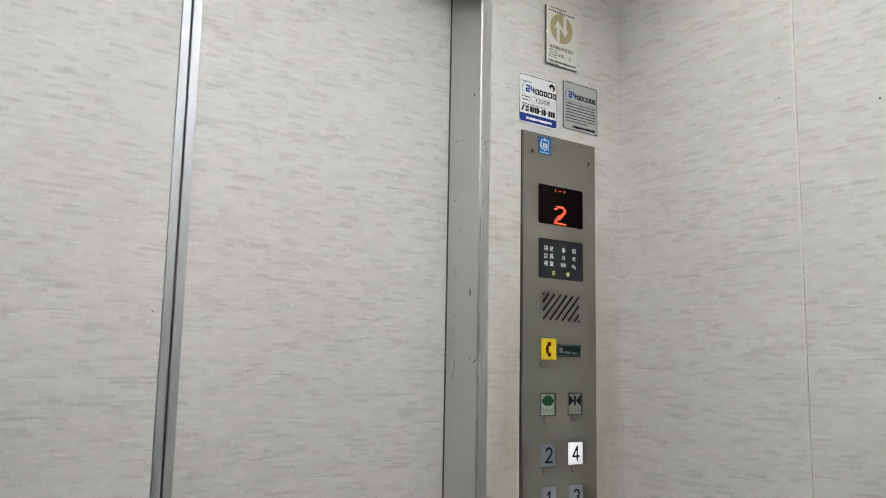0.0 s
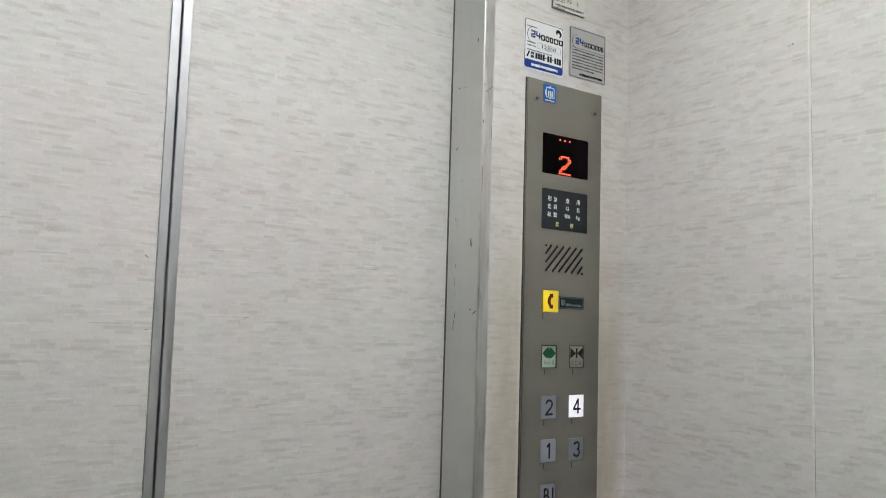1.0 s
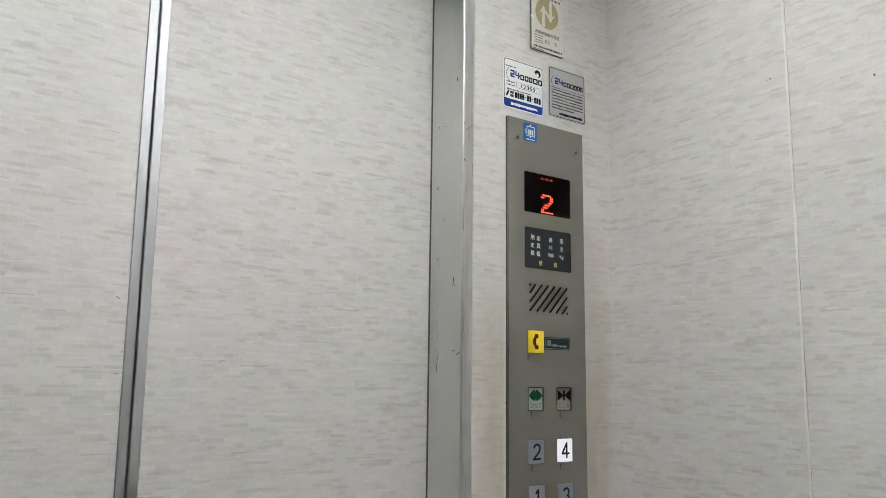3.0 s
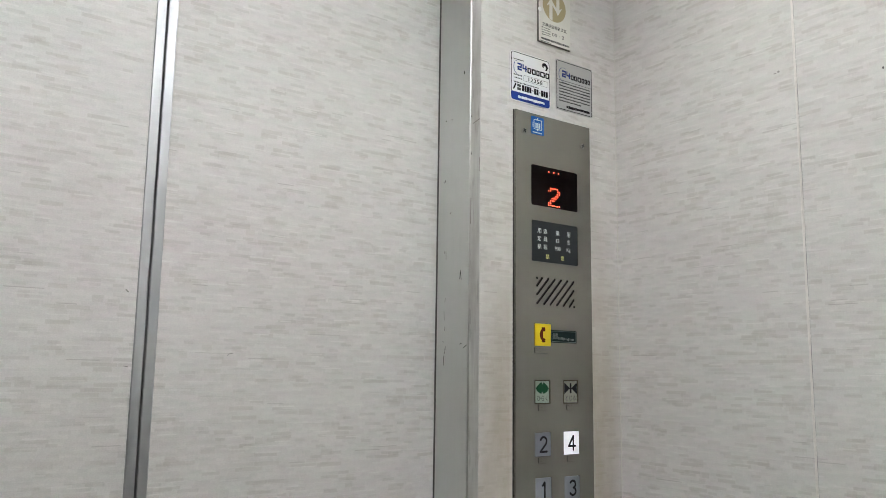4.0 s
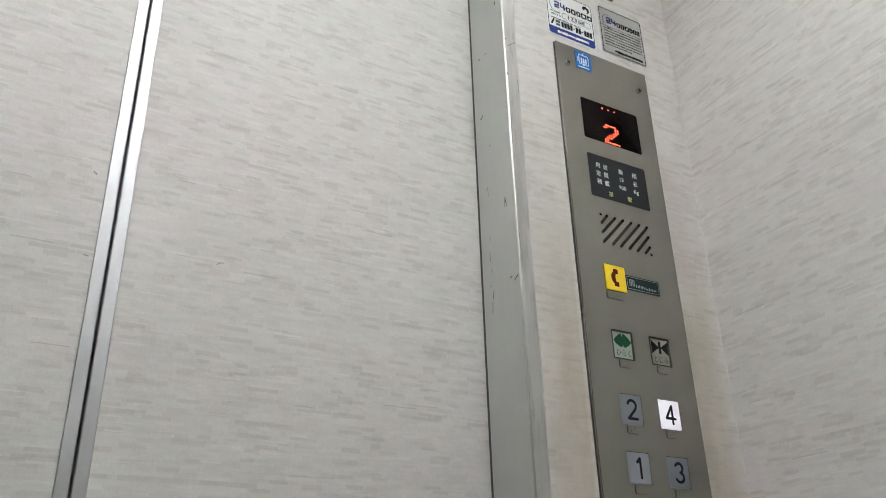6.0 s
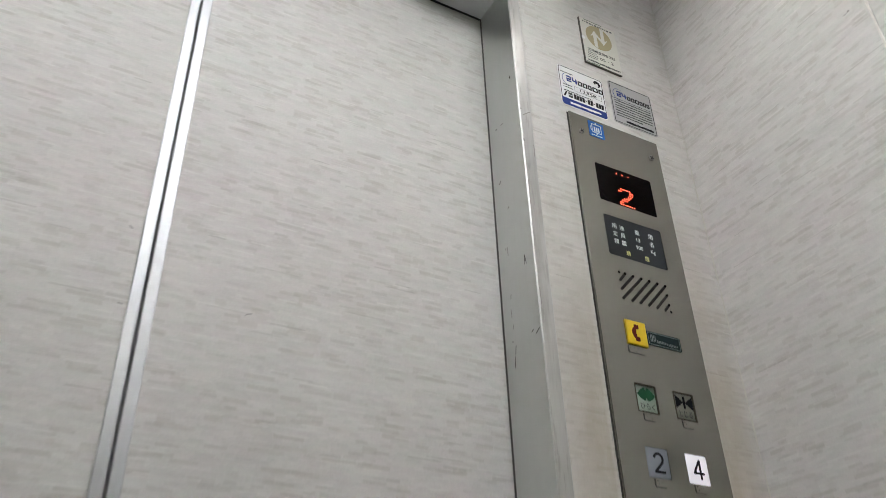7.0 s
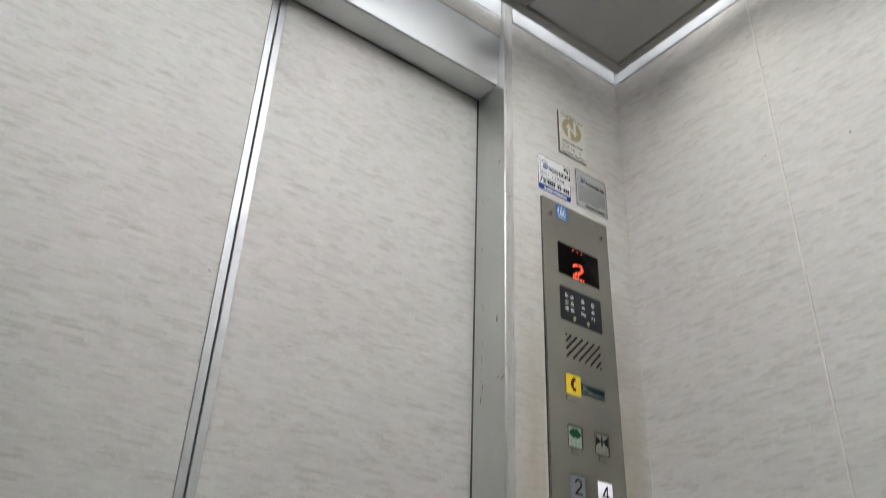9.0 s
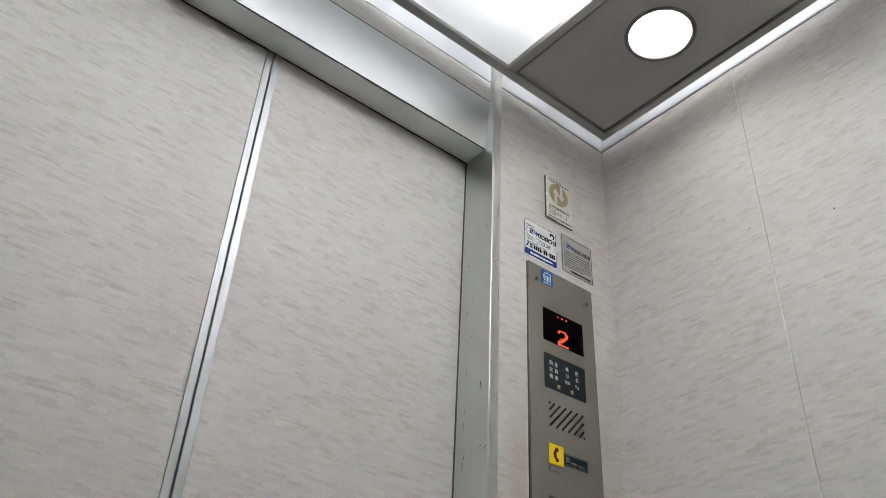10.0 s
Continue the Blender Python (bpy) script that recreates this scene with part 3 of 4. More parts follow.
trim_mark(0.4555, 1.8085, 0.4690, 1.8190, 0.0014, True)
trim_mark(0.4520, 1.8205, 0.4524, 1.8190, 0.0014)
trim_mark(0.4518, 1.7600, 0.4522, 1.7560, 0.0010)
trim_mark(0.4522, 1.6830, 0.4520, 1.6420, 0.0014, True)
trim_mark(0.4690, 1.7540, 0.4688, 1.7310, 0.0010, True)
trim_mark(0.4522, 1.5060, 0.4530, 1.4820, 0.0009, True)

# ---- the two sliding car doors ----
def car_door(name, x0, x1, edge, label):
    """A laminate-faced leaf with an aluminium edge section where the leaves meet. edge: +1 when that is its greater x."""
    leaf = thing(name, ((x0 + x1) / 2, DOOR_Y, 0.0), label, "lift door", "car door leaves", "structure")
    strip = 0.0135
    e = x1 if edge > 0 else x0
    a, b = (x0, e - strip) if edge > 0 else (e + strip, x1)
    part("door_panel", made(((a, DOOR_Y, 0.012), (b, DOOR_Y + 0.03, HEAD_Z + 0.05))), LAMINATE, leaf)
    # the edge section: a flat face, a rounded nose towards the seam
    bm = bmesh.new()
    s = edge
    prof = [(e - s * strip, DOOR_Y + 0.02), (e - s * strip, DOOR_Y - 0.0022), (e - s * (strip - 0.0008), DOOR_Y - 0.0030), (e - s * 0.0016, DOOR_Y - 0.0029),
            (e - s * 0.0005, DOOR_Y - 0.0022), (e - s * 0.0001, DOOR_Y - 0.0008), (e, DOOR_Y + 0.02)]
    rows = [[bm.verts.new((x, y, z)) for x, y in prof] for z in (0.012, HEAD_Z + 0.05)]
    k = len(prof)
    for i in range(k):
        bm.faces.new((rows[0][i], rows[0][(i + 1) % k], rows[1][(i + 1) % k], rows[1][i]))
    bm.faces.new(rows[0])
    bm.faces.new(rows[1][::-1])
    part("edge_strip", bm, ALUMINIUM, leaf, "aluminium edge strip")
    return leaf


door_right = car_door("door_1", SEAM + 0.0010, JAMB_R + 0.04, -1, "closed sliding lift door leaf in off-white laminate with aluminium edge")
door_left = car_door("door_2", JAMB_L - 0.04, SEAM - 0.0010, 1, "closed sliding lift door leaf in off-white laminate with aluminium edge")
part("rubber_seal", made(((SEAM - 0.004, DOOR_Y + 0.0205, 0.012), (SEAM + 0.004, DOOR_Y + 0.028, HEAD_Z + 0.05))), RUBBER_AND_GAP_SHADE, door_right, "black rubber door seal")
bm = bmesh.new()
for a, b, c, d in ((0.0960, 1.4255, 0.0990, 1.4280), (0.0990, 1.4280, 0.1040, 1.4290)):
    outline(bm, capsule(a, b, c, d, 0.0009, 3), DOOR_Y - 0.0003, DOOR_Y)
part("scuff", bm, SCUFF_PALE, door_right, "short grey scratch")
bm = outline(bmesh.new(), capsule(-0.0462, 1.5075, -0.0430, 1.5050, 0.0016, 3), DOOR_Y - 0.0003, DOOR_Y)
part("scuff", bm, SCUFF_PALE, door_left, "small grey chip")
bm = outline(bmesh.new(), capsule(-0.0420, 1.4090, -0.0370, 1.4080, 0.0010, 3), DOOR_Y - 0.0003, DOOR_Y)
part("scuff", bm, SCUFF_PALE, door_left)
# black strip painted as the shade in the running track's gap over the leaves
part("track_gap", made(((JAMB_L, 0.0826, HEAD_Z + 0.0030), (JAMB_R, DOOR_Y - 0.0008, HEAD_Z + 0.06))), RUBBER_AND_GAP_SHADE, frame_thing, "black strip standing in for the shaded gap between header and door leaves")

# ---- hung ceiling: grey side trays in a rim, a milky light sheet between them ----
EX0, EX1, EY0, EY1 = -0.776, 0.740, -1.29, -0.057
DIV_R, DIV_L = 0.422, -0.458
LAMPS = [(0.587, -0.342), (0.587, -1.006), (-0.623, -0.342), (-0.623, -1.006)]
bm = bmesh.new()
R = 0.020
box(bm, (EX0, EY1 - R, CEIL_Z), (EX1, EY1, CEIL_Z + 0.044), 0.0012, 1, 1)
box(bm, (EX0, EY0, CEIL_Z), (EX1, EY0 + R, CEIL_Z + 0.044), 0.0012, 1, 1)
box(bm, (EX0, EY0 + R + 0.0003, CEIL_Z), (EX0 + R, EY1 - R - 0.0003, CEIL_Z + 0.044), 0.0012, 1, 1)
box(bm, (EX1 - R, EY0 + R + 0.0003, CEIL_Z), (EX1, EY1 - R - 0.0003, CEIL_Z + 0.044), 0.0012, 1, 1)
for x in (DIV_R, DIV_L - 0.020):
    box(bm, (x, EY0 + R + 0.0003, CEIL_Z - 0.0015), (x + 0.020, EY1 - R - 0.0018, CEIL_Z + 0.044), 0.0012, 1, 1)
for a, b, side in ((DIV_R + 0.0225, EX1 - R - 0.004, 0.5), (EX0 + R + 0.004, DIV_L - 0.0225, -0.5)):
    holes = [(x, y, 0.066) for x, y in LAMPS if x * side > 0]
    tray(bm, a + 0.002, EY0 + R + 0.006, b - 0.002, EY1 - R - 0.006, CEIL_Z + 0.002, CEIL_Z + 0.012, holes, 0)
    box(bm, (a - 0.003, EY0 + R, CEIL_Z + 0.0125), (b + 0.004, EY0 + R + 0.03, CEIL_Z + 0.016), 0, 1, 2)
    box(bm, (a - 0.003, EY1 - R - 0.03, CEIL_Z + 0.0125), (b + 0.004, EY1 - R, CEIL_Z + 0.016), 0, 1, 2)
    box(bm, (b - 0.01, EY0 + R + 0.031, CEIL_Z + 0.0125), (b + 0.004, EY1 - R - 0.031, CEIL_Z + 0.016), 0, 1, 2)
    box(bm, (a - 0.003, EY0 + R + 0.031, CEIL_Z + 0.0125), (a + 0.01, EY1 - R - 0.031, CEIL_Z + 0.016), 0, 1, 2)
tagged(part("hung_ceiling", bm, [CEIL_GREY, CEIL_RIM, DARK]), "grey hung ceiling panel in a bronze-grey rim with a milky middle", "ceiling panel", kind="structure")


bm = bmesh.new()
sheet = [(DIV_L + 0.0006, EY0 + R + 0.0006), (DIV_R - 0.0006, EY0 + R + 0.0006), (DIV_R - 0.0006, EY1 - R - 0.0006), (DIV_L + 0.0006, EY1 - R - 0.0006)]
low = [bm.verts.new((x, y, CEIL_Z + 0.011)) for x, y in sheet]
up = [bm.verts.new((x, y, CEIL_Z + 0.015)) for x, y in sheet]
bm.faces.new(low)
for k in range(4):
    bm.faces.new((low[k], low[(k + 1) % 4], up[(k + 1) % 4], up[k]))
tagged(part("diffuser_sheet", bm, MILK), "milky white acrylic light sheet, lit from above, between the ceiling panels", "light panel", kind="structure")


def hanger(x0, y0, x1, y1):
    """A flat steel hanger from the rim up to the car roof."""
    return tagged(part("ceiling_hanger", made(((x0, y0, CEIL_Z + 0.0442), (x1, y1, TOP_Z - 0.0002), 0.001)), ROOF_WHITE),
                  "flat white-painted steel hanger holding the hung ceiling", "bracket", "ceiling hangers", "structure")


hanger(0.592, EY1 - 0.008, 0.612, EY1 - 0.0005)
hanger(EX1 - 0.008, -0.124, EX1 - 0.0005, -0.102)


def downlight(x, y):
    d = thing("downlight", (x, y, CEIL_Z), "round white recessed downlight, lit, in the grey ceiling panel", "ceiling light", "downlights")
    z = CEIL_Z + 0.002
    part("trim_ring", turned(bmesh.new(), [(0.0615, z + 0.002), (0.0615, z - 0.0018), (0.063, z - 0.0026), (0.0685, z - 0.0022), (0.0705, z - 0.0008), (0.0705, z - 0.0002)], x, y), RING_GREY, d, "dark grey trim ring", smooth=True)
    part("sleeve", turned(bmesh.new(), [(0.0612, z - 0.001), (0.0605, z + 0.021), (0.0640, z + 0.021)], x, y), SLEEVE, d, "pale grey sleeve", smooth=True)
    bm = bmesh.new()
    turned(bm, [(0.0604, z + 0.0205), (0.0604, z + 0.025)], x, y)
    bm.faces.new([v for v in bm.verts if v.co.z < z + 0.022])
    part("diffuser", bm, LAMP_DOWN, d, "glowing white diffuser")
    return d


for x, y in LAMPS:
    downlight(x, y)


def tube_lamp(x, y0, y1):
    """A fluorescent tube under a slim white batten on the car roof."""
    z = CEIL_Z + 0.054
    d = thing("fluorescent_lamp", (x, (y0 + y1) / 2, TOP_Z), "white fluorescent tube lamp, lit, unseen under the car roof", "ceiling light", "tube lamps")
    part("batten", made(((x - 0.020, y0, TOP_Z - 0.018), (x + 0.020, y1, TOP_Z - 0.0002), 0.002)), WHITE_PAINT, d)
    for y in (y0 + 0.006, y1 - 0.006):
        part("tube_holder", made(((x - 0.012, y - 0.006, z - 0.016), (x + 0.012, y + 0.006, TOP_Z - 0.0182), 0.002)), WHITE_PAINT, d)
    bm = turned(bmesh.new(), [(0.0127, -(y1 - y0) / 2 + 0.0125), (0.0127, (y1 - y0) / 2 - 0.0125)], 0, 0, 20)
    bmesh.ops.transform(bm, matrix=Matrix.Translation((x, (y0 + y1) / 2, z)) @ Matrix.Rotation(radians(90), 4, "X"), verts=bm.verts)
    part("tube", bm, LAMP_TUBE, d, "glowing glass tube", smooth=True)


# tubes at 0.130 and -0.166 are added out of view to brighten the walls
for x, front in ((0.370, -0.210), (0.130, -0.420), (-0.018, -0.290), (-0.166, -0.420), (-0.406, -0.210)):
    tube_lamp(x, -1.15, front)

# ---- the car operating panel ----
FY, BY = -0.0050, -0.0012
PX0, PX1, PZ0, PZ1 = 0.544, 0.7245, 0.93, 1.8515
panel = thing("control_panel", ((PX0 + PX1) / 2, 0.0, PZ0), "brushed stainless lift control panel with floor buttons, display and speaker slots", "control panel")
COL = (0.605, 0.6705)
BUTTONS = [("2", COL[0], 1.2922, BLUE_GREY), ("4", COL[1], 1.2922, LIT_BUTTON), ("1", COL[0] + 0.001, 1.2200, PALE_BUTTON), ("3", COL[1] + 0.001, 1.2188, BLUE_GREY), ("B1", COL[0] + 0.002, 1.1465, BLUE_GREY)]
BW, BH = 0.0350, 0.0375
WINDOW = (0.5805, 1.6905, 0.6910, 1.7610)
RATING = (0.5810, 1.5940, 0.6905, 1.6645)
SLOT_ENDS = [(0.593, 1.566, 0.593, 1.566), (0.593, 1.553, 0.6045, 1.5665), (0.593, 1.5385, 0.619, 1.5660), (0.593, 1.5235, 0.634, 1.5660), (0.609, 1.5230, 0.649, 1.5657),
             (0.6235, 1.5230, 0.664, 1.5655), (0.639, 1.5228, 0.679, 1.5650), (0.654, 1.5225, 0.679, 1.5495), (0.669, 1.5222, 0.679, 1.5335), (0.680, 1.5220, 0.680, 1.5220)]
holes = [(rounded(*WINDOW, 0.003), FY - 0.01, 0.0)]
holes += [(rounded(*RATING, 0.003), FY - 0.01, 0.0)]
for x0, z0, x1, z1 in SLOT_ENDS:
    holes.append((disc(x0, z0, 0.0022, 12) if (x0, z0) == (x1, z1) else capsule(x0, z0, x1, z1, 0.0041), FY - 0.01, 0.0))
for _, x, z, _m in BUTTONS:
    holes.append((rounded(x - BW / 2 - 0.0007, z - BH / 2 - 0.0007, x + BW / 2 + 0.0007, z + BH / 2 + 0.0007, 0.001, 2), FY - 0.01, 0.0))
for x in COL:
    holes.append((rounded(x - 0.0180, 1.3578, x + 0.0170, 1.3962, 0.001, 2), FY - 0.01, 0.0))
plate = cut(made(((PX0, FY, PZ0), (PX1, BY, PZ1), 0.0008, 2)), holes)
part("faceplate", plate, FACE_STEEL, panel, "brushed stainless faceplate")
# rim juts past the plate, a dark line for the shadow at its edge
part("backing", made(((PX0 - 0.0011, BY + 0.0001, PZ0 - 0.0008), (PX1 + 0.0008, -0.0001, PZ1 + 0.0004))), BACKING, panel, "dark backing behind the slots, its rim standing in for the plate's edge shadow")

# floor display
window = shape("display_window", rounded(WINDOW[0] + 0.0004, WINDOW[1] + 0.0004, WINDOW[2] - 0.0004, WINDOW[3] - 0.0004, 0.003), FY + 0.0008, BY, ACRYLIC, panel, "black acrylic display window")
DIGIT = [".#####.", "##...##", ".....##", "....##.", "..###..", ".###...", "##.....", "#######"]
PITCH = 0.0043


def led_dots(name, cells, x0, z0, label):
    bm = bmesh.new()
    for c, r in cells:
        outline(bm, disc(x0 + c * PITCH, z0 - r * PITCH, 0.00120, 8), FY + 0.0005, FY + 0.0009)
    part(name, bm, LED_RED, window, label)


led_dots("floor_digit", [(c, r) for r, row in enumerate(DIGIT) for c, ch in enumerate(row) if ch == "#"], 0.6215, 1.7245, "red lit floor digit of small dots")
led_dots("arrow_dots", [(0.2, 0), (2.9, 0), (5.6, 0)], 0.6215, 1.7535, "red lit dots of the moving arrow")

# rating plate
rating = shape("rating_plate", rounded(RATING[0] + 0.0004, RATING[1] + 0.0004, RATING[2] - 0.0004, RATING[3] - 0.0004, 0.003), FY + 0.0004, BY, PLATE_GREY, panel, "dark grey plate with white rating text")
TY = FY + 0.0001
for body, x, z, h, ink in (("用", 0.5990, 1.6475, 0.0085, WHITE_INK), ("途", 0.6130, 1.6475, 0.0085, WHITE_INK), ("乗", 0.6420, 1.6475, 0.0085, WHITE_INK), ("用", 0.6680, 1.6475, 0.0085, WHITE_INK),
                           ("定", 0.5990, 1.6340, 0.0085, WHITE_INK), ("員", 0.6130, 1.6340, 0.0085, WHITE_INK), ("13", 0.6420, 1.6340, 0.0065, WHITE_INK), ("名", 0.6680, 1.6340, 0.0085, WHITE_INK),
                           ("積", 0.5990, 1.6205, 0.0085, WHITE_INK), ("載", 0.6130, 1.6205, 0.0085, WHITE_INK), ("900", 0.6420, 1.6205, 0.0065, WHITE_INK), ("Kg", 0.6680, 1.6195, 0.0080, WHITE_INK),
                           ("禁", 0.6180, 1.6045, 0.0080, YELLOW_INK), ("煙", 0.6530, 1.6045, 0.0080, YELLOW_INK)):
    lettering("lettering", body, x, z, h, TY, ink, rating)

# screws
for x, z, turn in ((0.5640, 1.8165, 35), (0.7050, 1.8140, -20)):
    bm = bmesh.new()
    bm2 = turned(bm, [(0.0048, -0.0001), (0.0045, 0.0010), (0.0030, 0.0019), (0.0004, 0.0022)], 0, 0, 20)
    bmesh.ops.transform(bm, matrix=Matrix.Translation((x, FY, z)) @ Matrix.Rotation(radians(90), 4, "X"), verts=bm.verts)
    s = part("screw", bm, CHROME, panel, "round steel screw", smooth=True)
    bm = bmesh.new()
    for a in (turn, turn + 90):
        dx, dz = 0.0032 * math.cos(radians(a)), 0.0032 * math.sin(radians(a))
        outline(bm, capsule(x - dx, z - dz, x + dx, z + dz, 0.0019, 2), FY - 0.0024, FY - 0.0012)
    part("cross_slot", bm, DARK, s)


def braille(x0, z0, x1, z1, dots):
    """A clear raised film with braille dots under a button."""
    p = part("braille_plate", outline(bmesh.new(), rounded(x0, z0, x1, z1, 0.0012, 2), FY - 0.0005, FY - 0.00005), FACE_STEEL, panel, "small clear braille plate")
    bars("film_edge", [(x0 - 0.0007, z0 + 0.0008, x0 + 0.0004, z1 - 0.0004), (x0 + 0.0006, z0 - 0.0003, x1 - 0.0010, z0 + 0.0001)], FY - 0.00055, FY - 0.00006, FILM_EDGE_DARK, p, "thin dark line along the film's left and lower edges")
    bm = bmesh.new()
    for c, r in dots:
        outline(bm, disc(x0 + 0.0035 + c * 0.0023, z1 - 0.0022 - r * 0.0022, 0.0006, 6), FY - 0.0009, FY - 0.0005)
    part("braille_dots", bm, FACE_STEEL, p)


def button(kind, x, z, material, label, w=BW, h=BH, proud=0.0005):
    bm = bmesh.new()
    box(bm, (x - w / 2, FY - proud, z - h / 2), (x + w / 2, BY, z + h / 2), 0.0009, 2)
    return part(kind, bm, material, panel, label)


def arc(cx, cz, rx, rz, a, b, n=9):
    return [(cx + rx * math.cos(radians(a + (b - a) * i / n)), cz + rz * math.sin(radians(a + (b - a) * i / n))) for i in range(n + 1)]


# numerals as strokes of even width, in a cell 0.0155 wide and 0.0235 high round the origin
STROKES = {
    "2": [arc(0, 0.0055, 0.0067, 0.0062, 165, -20) + [(0.0052, 0.0005), (-0.0072, -0.0117)], [(-0.0072, -0.0117), (0.0074, -0.0117)]],
    "3": [arc(-0.0002, 0.0058, 0.0062, 0.0059, 150, -70), arc(-0.0002, -0.0056, 0.0069, 0.0061, 75, -155)],
    "4": [[(0.0030, -0.0117), (0.0030, 0.0117), (-0.0078, -0.0050), (0.0080, -0.0050)]],
    "1": [[(0.0012, -0.0117), (0.0012, 0.0117), (-0.0034, 0.0070)]],
}


def numeral(text, x, z, parent):
    bm = bmesh.new()
    for k, line in enumerate(STROKES[text]):
        for i, (a, b) in enumerate(zip(line, line[1:])):
            outline(bm, capsule(x + a[0], z + a[1], x + b[0], z + b[1], 0.0035, 4), FY - 0.0007 - 0.00001 * (i % 2 + 2 * k), FY - 0.0004)
    part("numeral", bm, INK, parent, "black numeral")


for text, x, z, material in BUTTONS:
    lit = material is LIT_BUTTON
    b = button("floor_button", x, z, material, "lit white floor button" if lit else "blue-grey floor button")
    if text in STROKES:
        numeral(text, x + 0.0008, z, b)
    else:
        lettering("numeral", text, x + 0.001, z, 0.0250, FY - 0.0007, INK, b, width=0.0225, weight=0.022)
    if text == "B1":
        braille(x - 0.0155, z - 0.0330, x + 0.0165, z - 0.0225, [(0, 0), (1, 1), (3, 0), (3, 2), (5, 0), (5, 1), (8, 0)])
    else:
        braille(x - 0.0100, z - 0.0305, x + 0.0080, z - 0.0205, [(0, 0), (1, 0), (1, 2), (3, 1), (4, 0)])

# door-open and door-close buttons
GY = FY + 0.0008
for x in COL:
    part("button_frame", ring(bmesh.new(), rounded(x - 0.0184, 1.3574, x + 0.0174, 1.3966, 0.0012, 2), rounded(x - 0.0170, 1.3588, x + 0.0160, 1.3948, 0.0008, 2), FY - 0.0003, FY + 0.0012), BRONZE, panel, "thin dark bronze button frame")
opener = button("open_button", COL[0] - 0.0005, 1.3770, PALE_GREEN, "pale green door-open button", 0.0325, 0.0355, -0.0011)
bm = bmesh.new()
arrow = [(0.0006, 1.3772), (0.0012, 1.3742), (0.0040, 1.3742), (0.0100, 1.3772), (0.0150, 1.3825), (0.0100, 1.3880), (0.0040, 1.3922), (0.0012, 1.3926), (0.0006, 1.3890)]
outline(bm, [(COL[0] + dx, z) for dx, z in arrow] + [(COL[0] - dx, z) for dx, z in arrow[::-1]], GY, GY + 0.0006)
part("symbol", bm, GREEN_INK, opener, "green opening arrows")
lettering("lettering", "ひらく", COL[0], 1.3665, 0.0085, GY, GREY_INK, opener, width=0.0235)
braille(COL[0] - 0.0100, 1.3465, COL[0] + 0.0080, 1.3565, [(0, 0), (1, 1), (3, 0), (4, 2)])
closer = button("close_button", COL[1] - 0.0005, 1.3770, PALE_OLIVE, "pale olive door-close button", 0.0325, 0.0355, -0.0011)
bm = bmesh.new()
c = COL[1]
outline(bm, [(c - 0.0148, 1.3925), (c - 0.0148, 1.3735), (c - 0.0014, 1.3830)], GY, GY + 0.0006)
outline(bm, [(c + 0.0148, 1.3735), (c + 0.0148, 1.3925), (c + 0.0014, 1.3830)], GY, GY + 0.0006)
outline(bm, [(c - 0.0019, 1.3745), (c + 0.0019, 1.3745), (c + 0.0019, 1.3915), (c - 0.0019, 1.3915)], GY - 0.0001, GY + 0.0006)
part("symbol", bm, INK, closer, "black closing arrows")
lettering("lettering", "とじる", COL[1], 1.3665, 0.0085, GY, GREY_INK, closer, width=0.0235)
braille(COL[1] - 0.0100, 1.3465, COL[1] + 0.0080, 1.3565, [(0, 0), (1, 1), (3, 0), (4, 2)])

# emergency call button, its label
call = part("call_button", made(((0.5870, FY - 0.0022, 1.4525), (0.6225, FY - 0.00005, 1.4895), 0.0012, 2)), YELLOW, panel, "yellow emergency call button")
bm = bmesh.new()
hx, hz = 0.6020, 1.4710
arc = [(hx + 0.0040 + 0.0095 * math.cos(radians(a)), hz + 0.0105 * math.sin(radians(a))) for a in range(118, 243, 12)]
inner = [(hx + 0.0046 + 0.0030 * math.cos(radians(a)), hz + 0.0070 * math.sin(radians(a))) for a in range(242, 117, -12)]
outline(bm, arc + inner, FY - 0.0026, FY - 0.0020)
for sgn in (1, -1):
    outline(bm, rounded(hx - 0.0010, hz + sgn * 0.0092 - 0.0034, hx + 0.0068, hz + sgn * 0.0092 + 0.0034, 0.0012, 2), FY - 0.0027, FY - 0.0021)
part("symbol", bm, RED_INK, call, "dark red handset symbol")
braille(0.5875, 1.4405, 0.6175, 1.4500, [(0, 0), (1, 1), (3, 0), (4, 2), (6, 0), (7, 1), (9, 0)])
note = shape("call_label", rounded(0.6240, 1.4590, 0.6845, 1.4800, 0.0015, 3), FY - 0.0008, FY - 0.00005, GREEN_PLATE, panel, "dark green label with pale print")
part("label_border", ring(bmesh.new(), rounded(0.6255, 1.4603, 0.6830, 1.4787, 0.0012, 3), rounded(0.6262, 1.4610, 0.6823, 1.4780, 0.0010, 3), FY - 0.0010, FY - 0.0008), PALE_INK, note)
rng = random.Random(3)
rows = []
for x0, x_end, z0, z1 in ((0.6295, 0.6390, 1.4640, 1.4755), (0.6410, 0.6560, 1.4635, 1.4700), (0.6580, 0.6790, 1.4630, 1.4680)):
    x = x0
    while x < x_end:
        w = 0.0016 + 0.0012 * rng.random()
        rows.append((x, z0 + 0.0012 * rng.random(), x + w * 0.7, z1 - 0.0022 * rng.random()))
        x += w + 0.0007
bars("print_bars", rows, FY - 0.0010, FY - 0.0008, LABEL_INK, note)

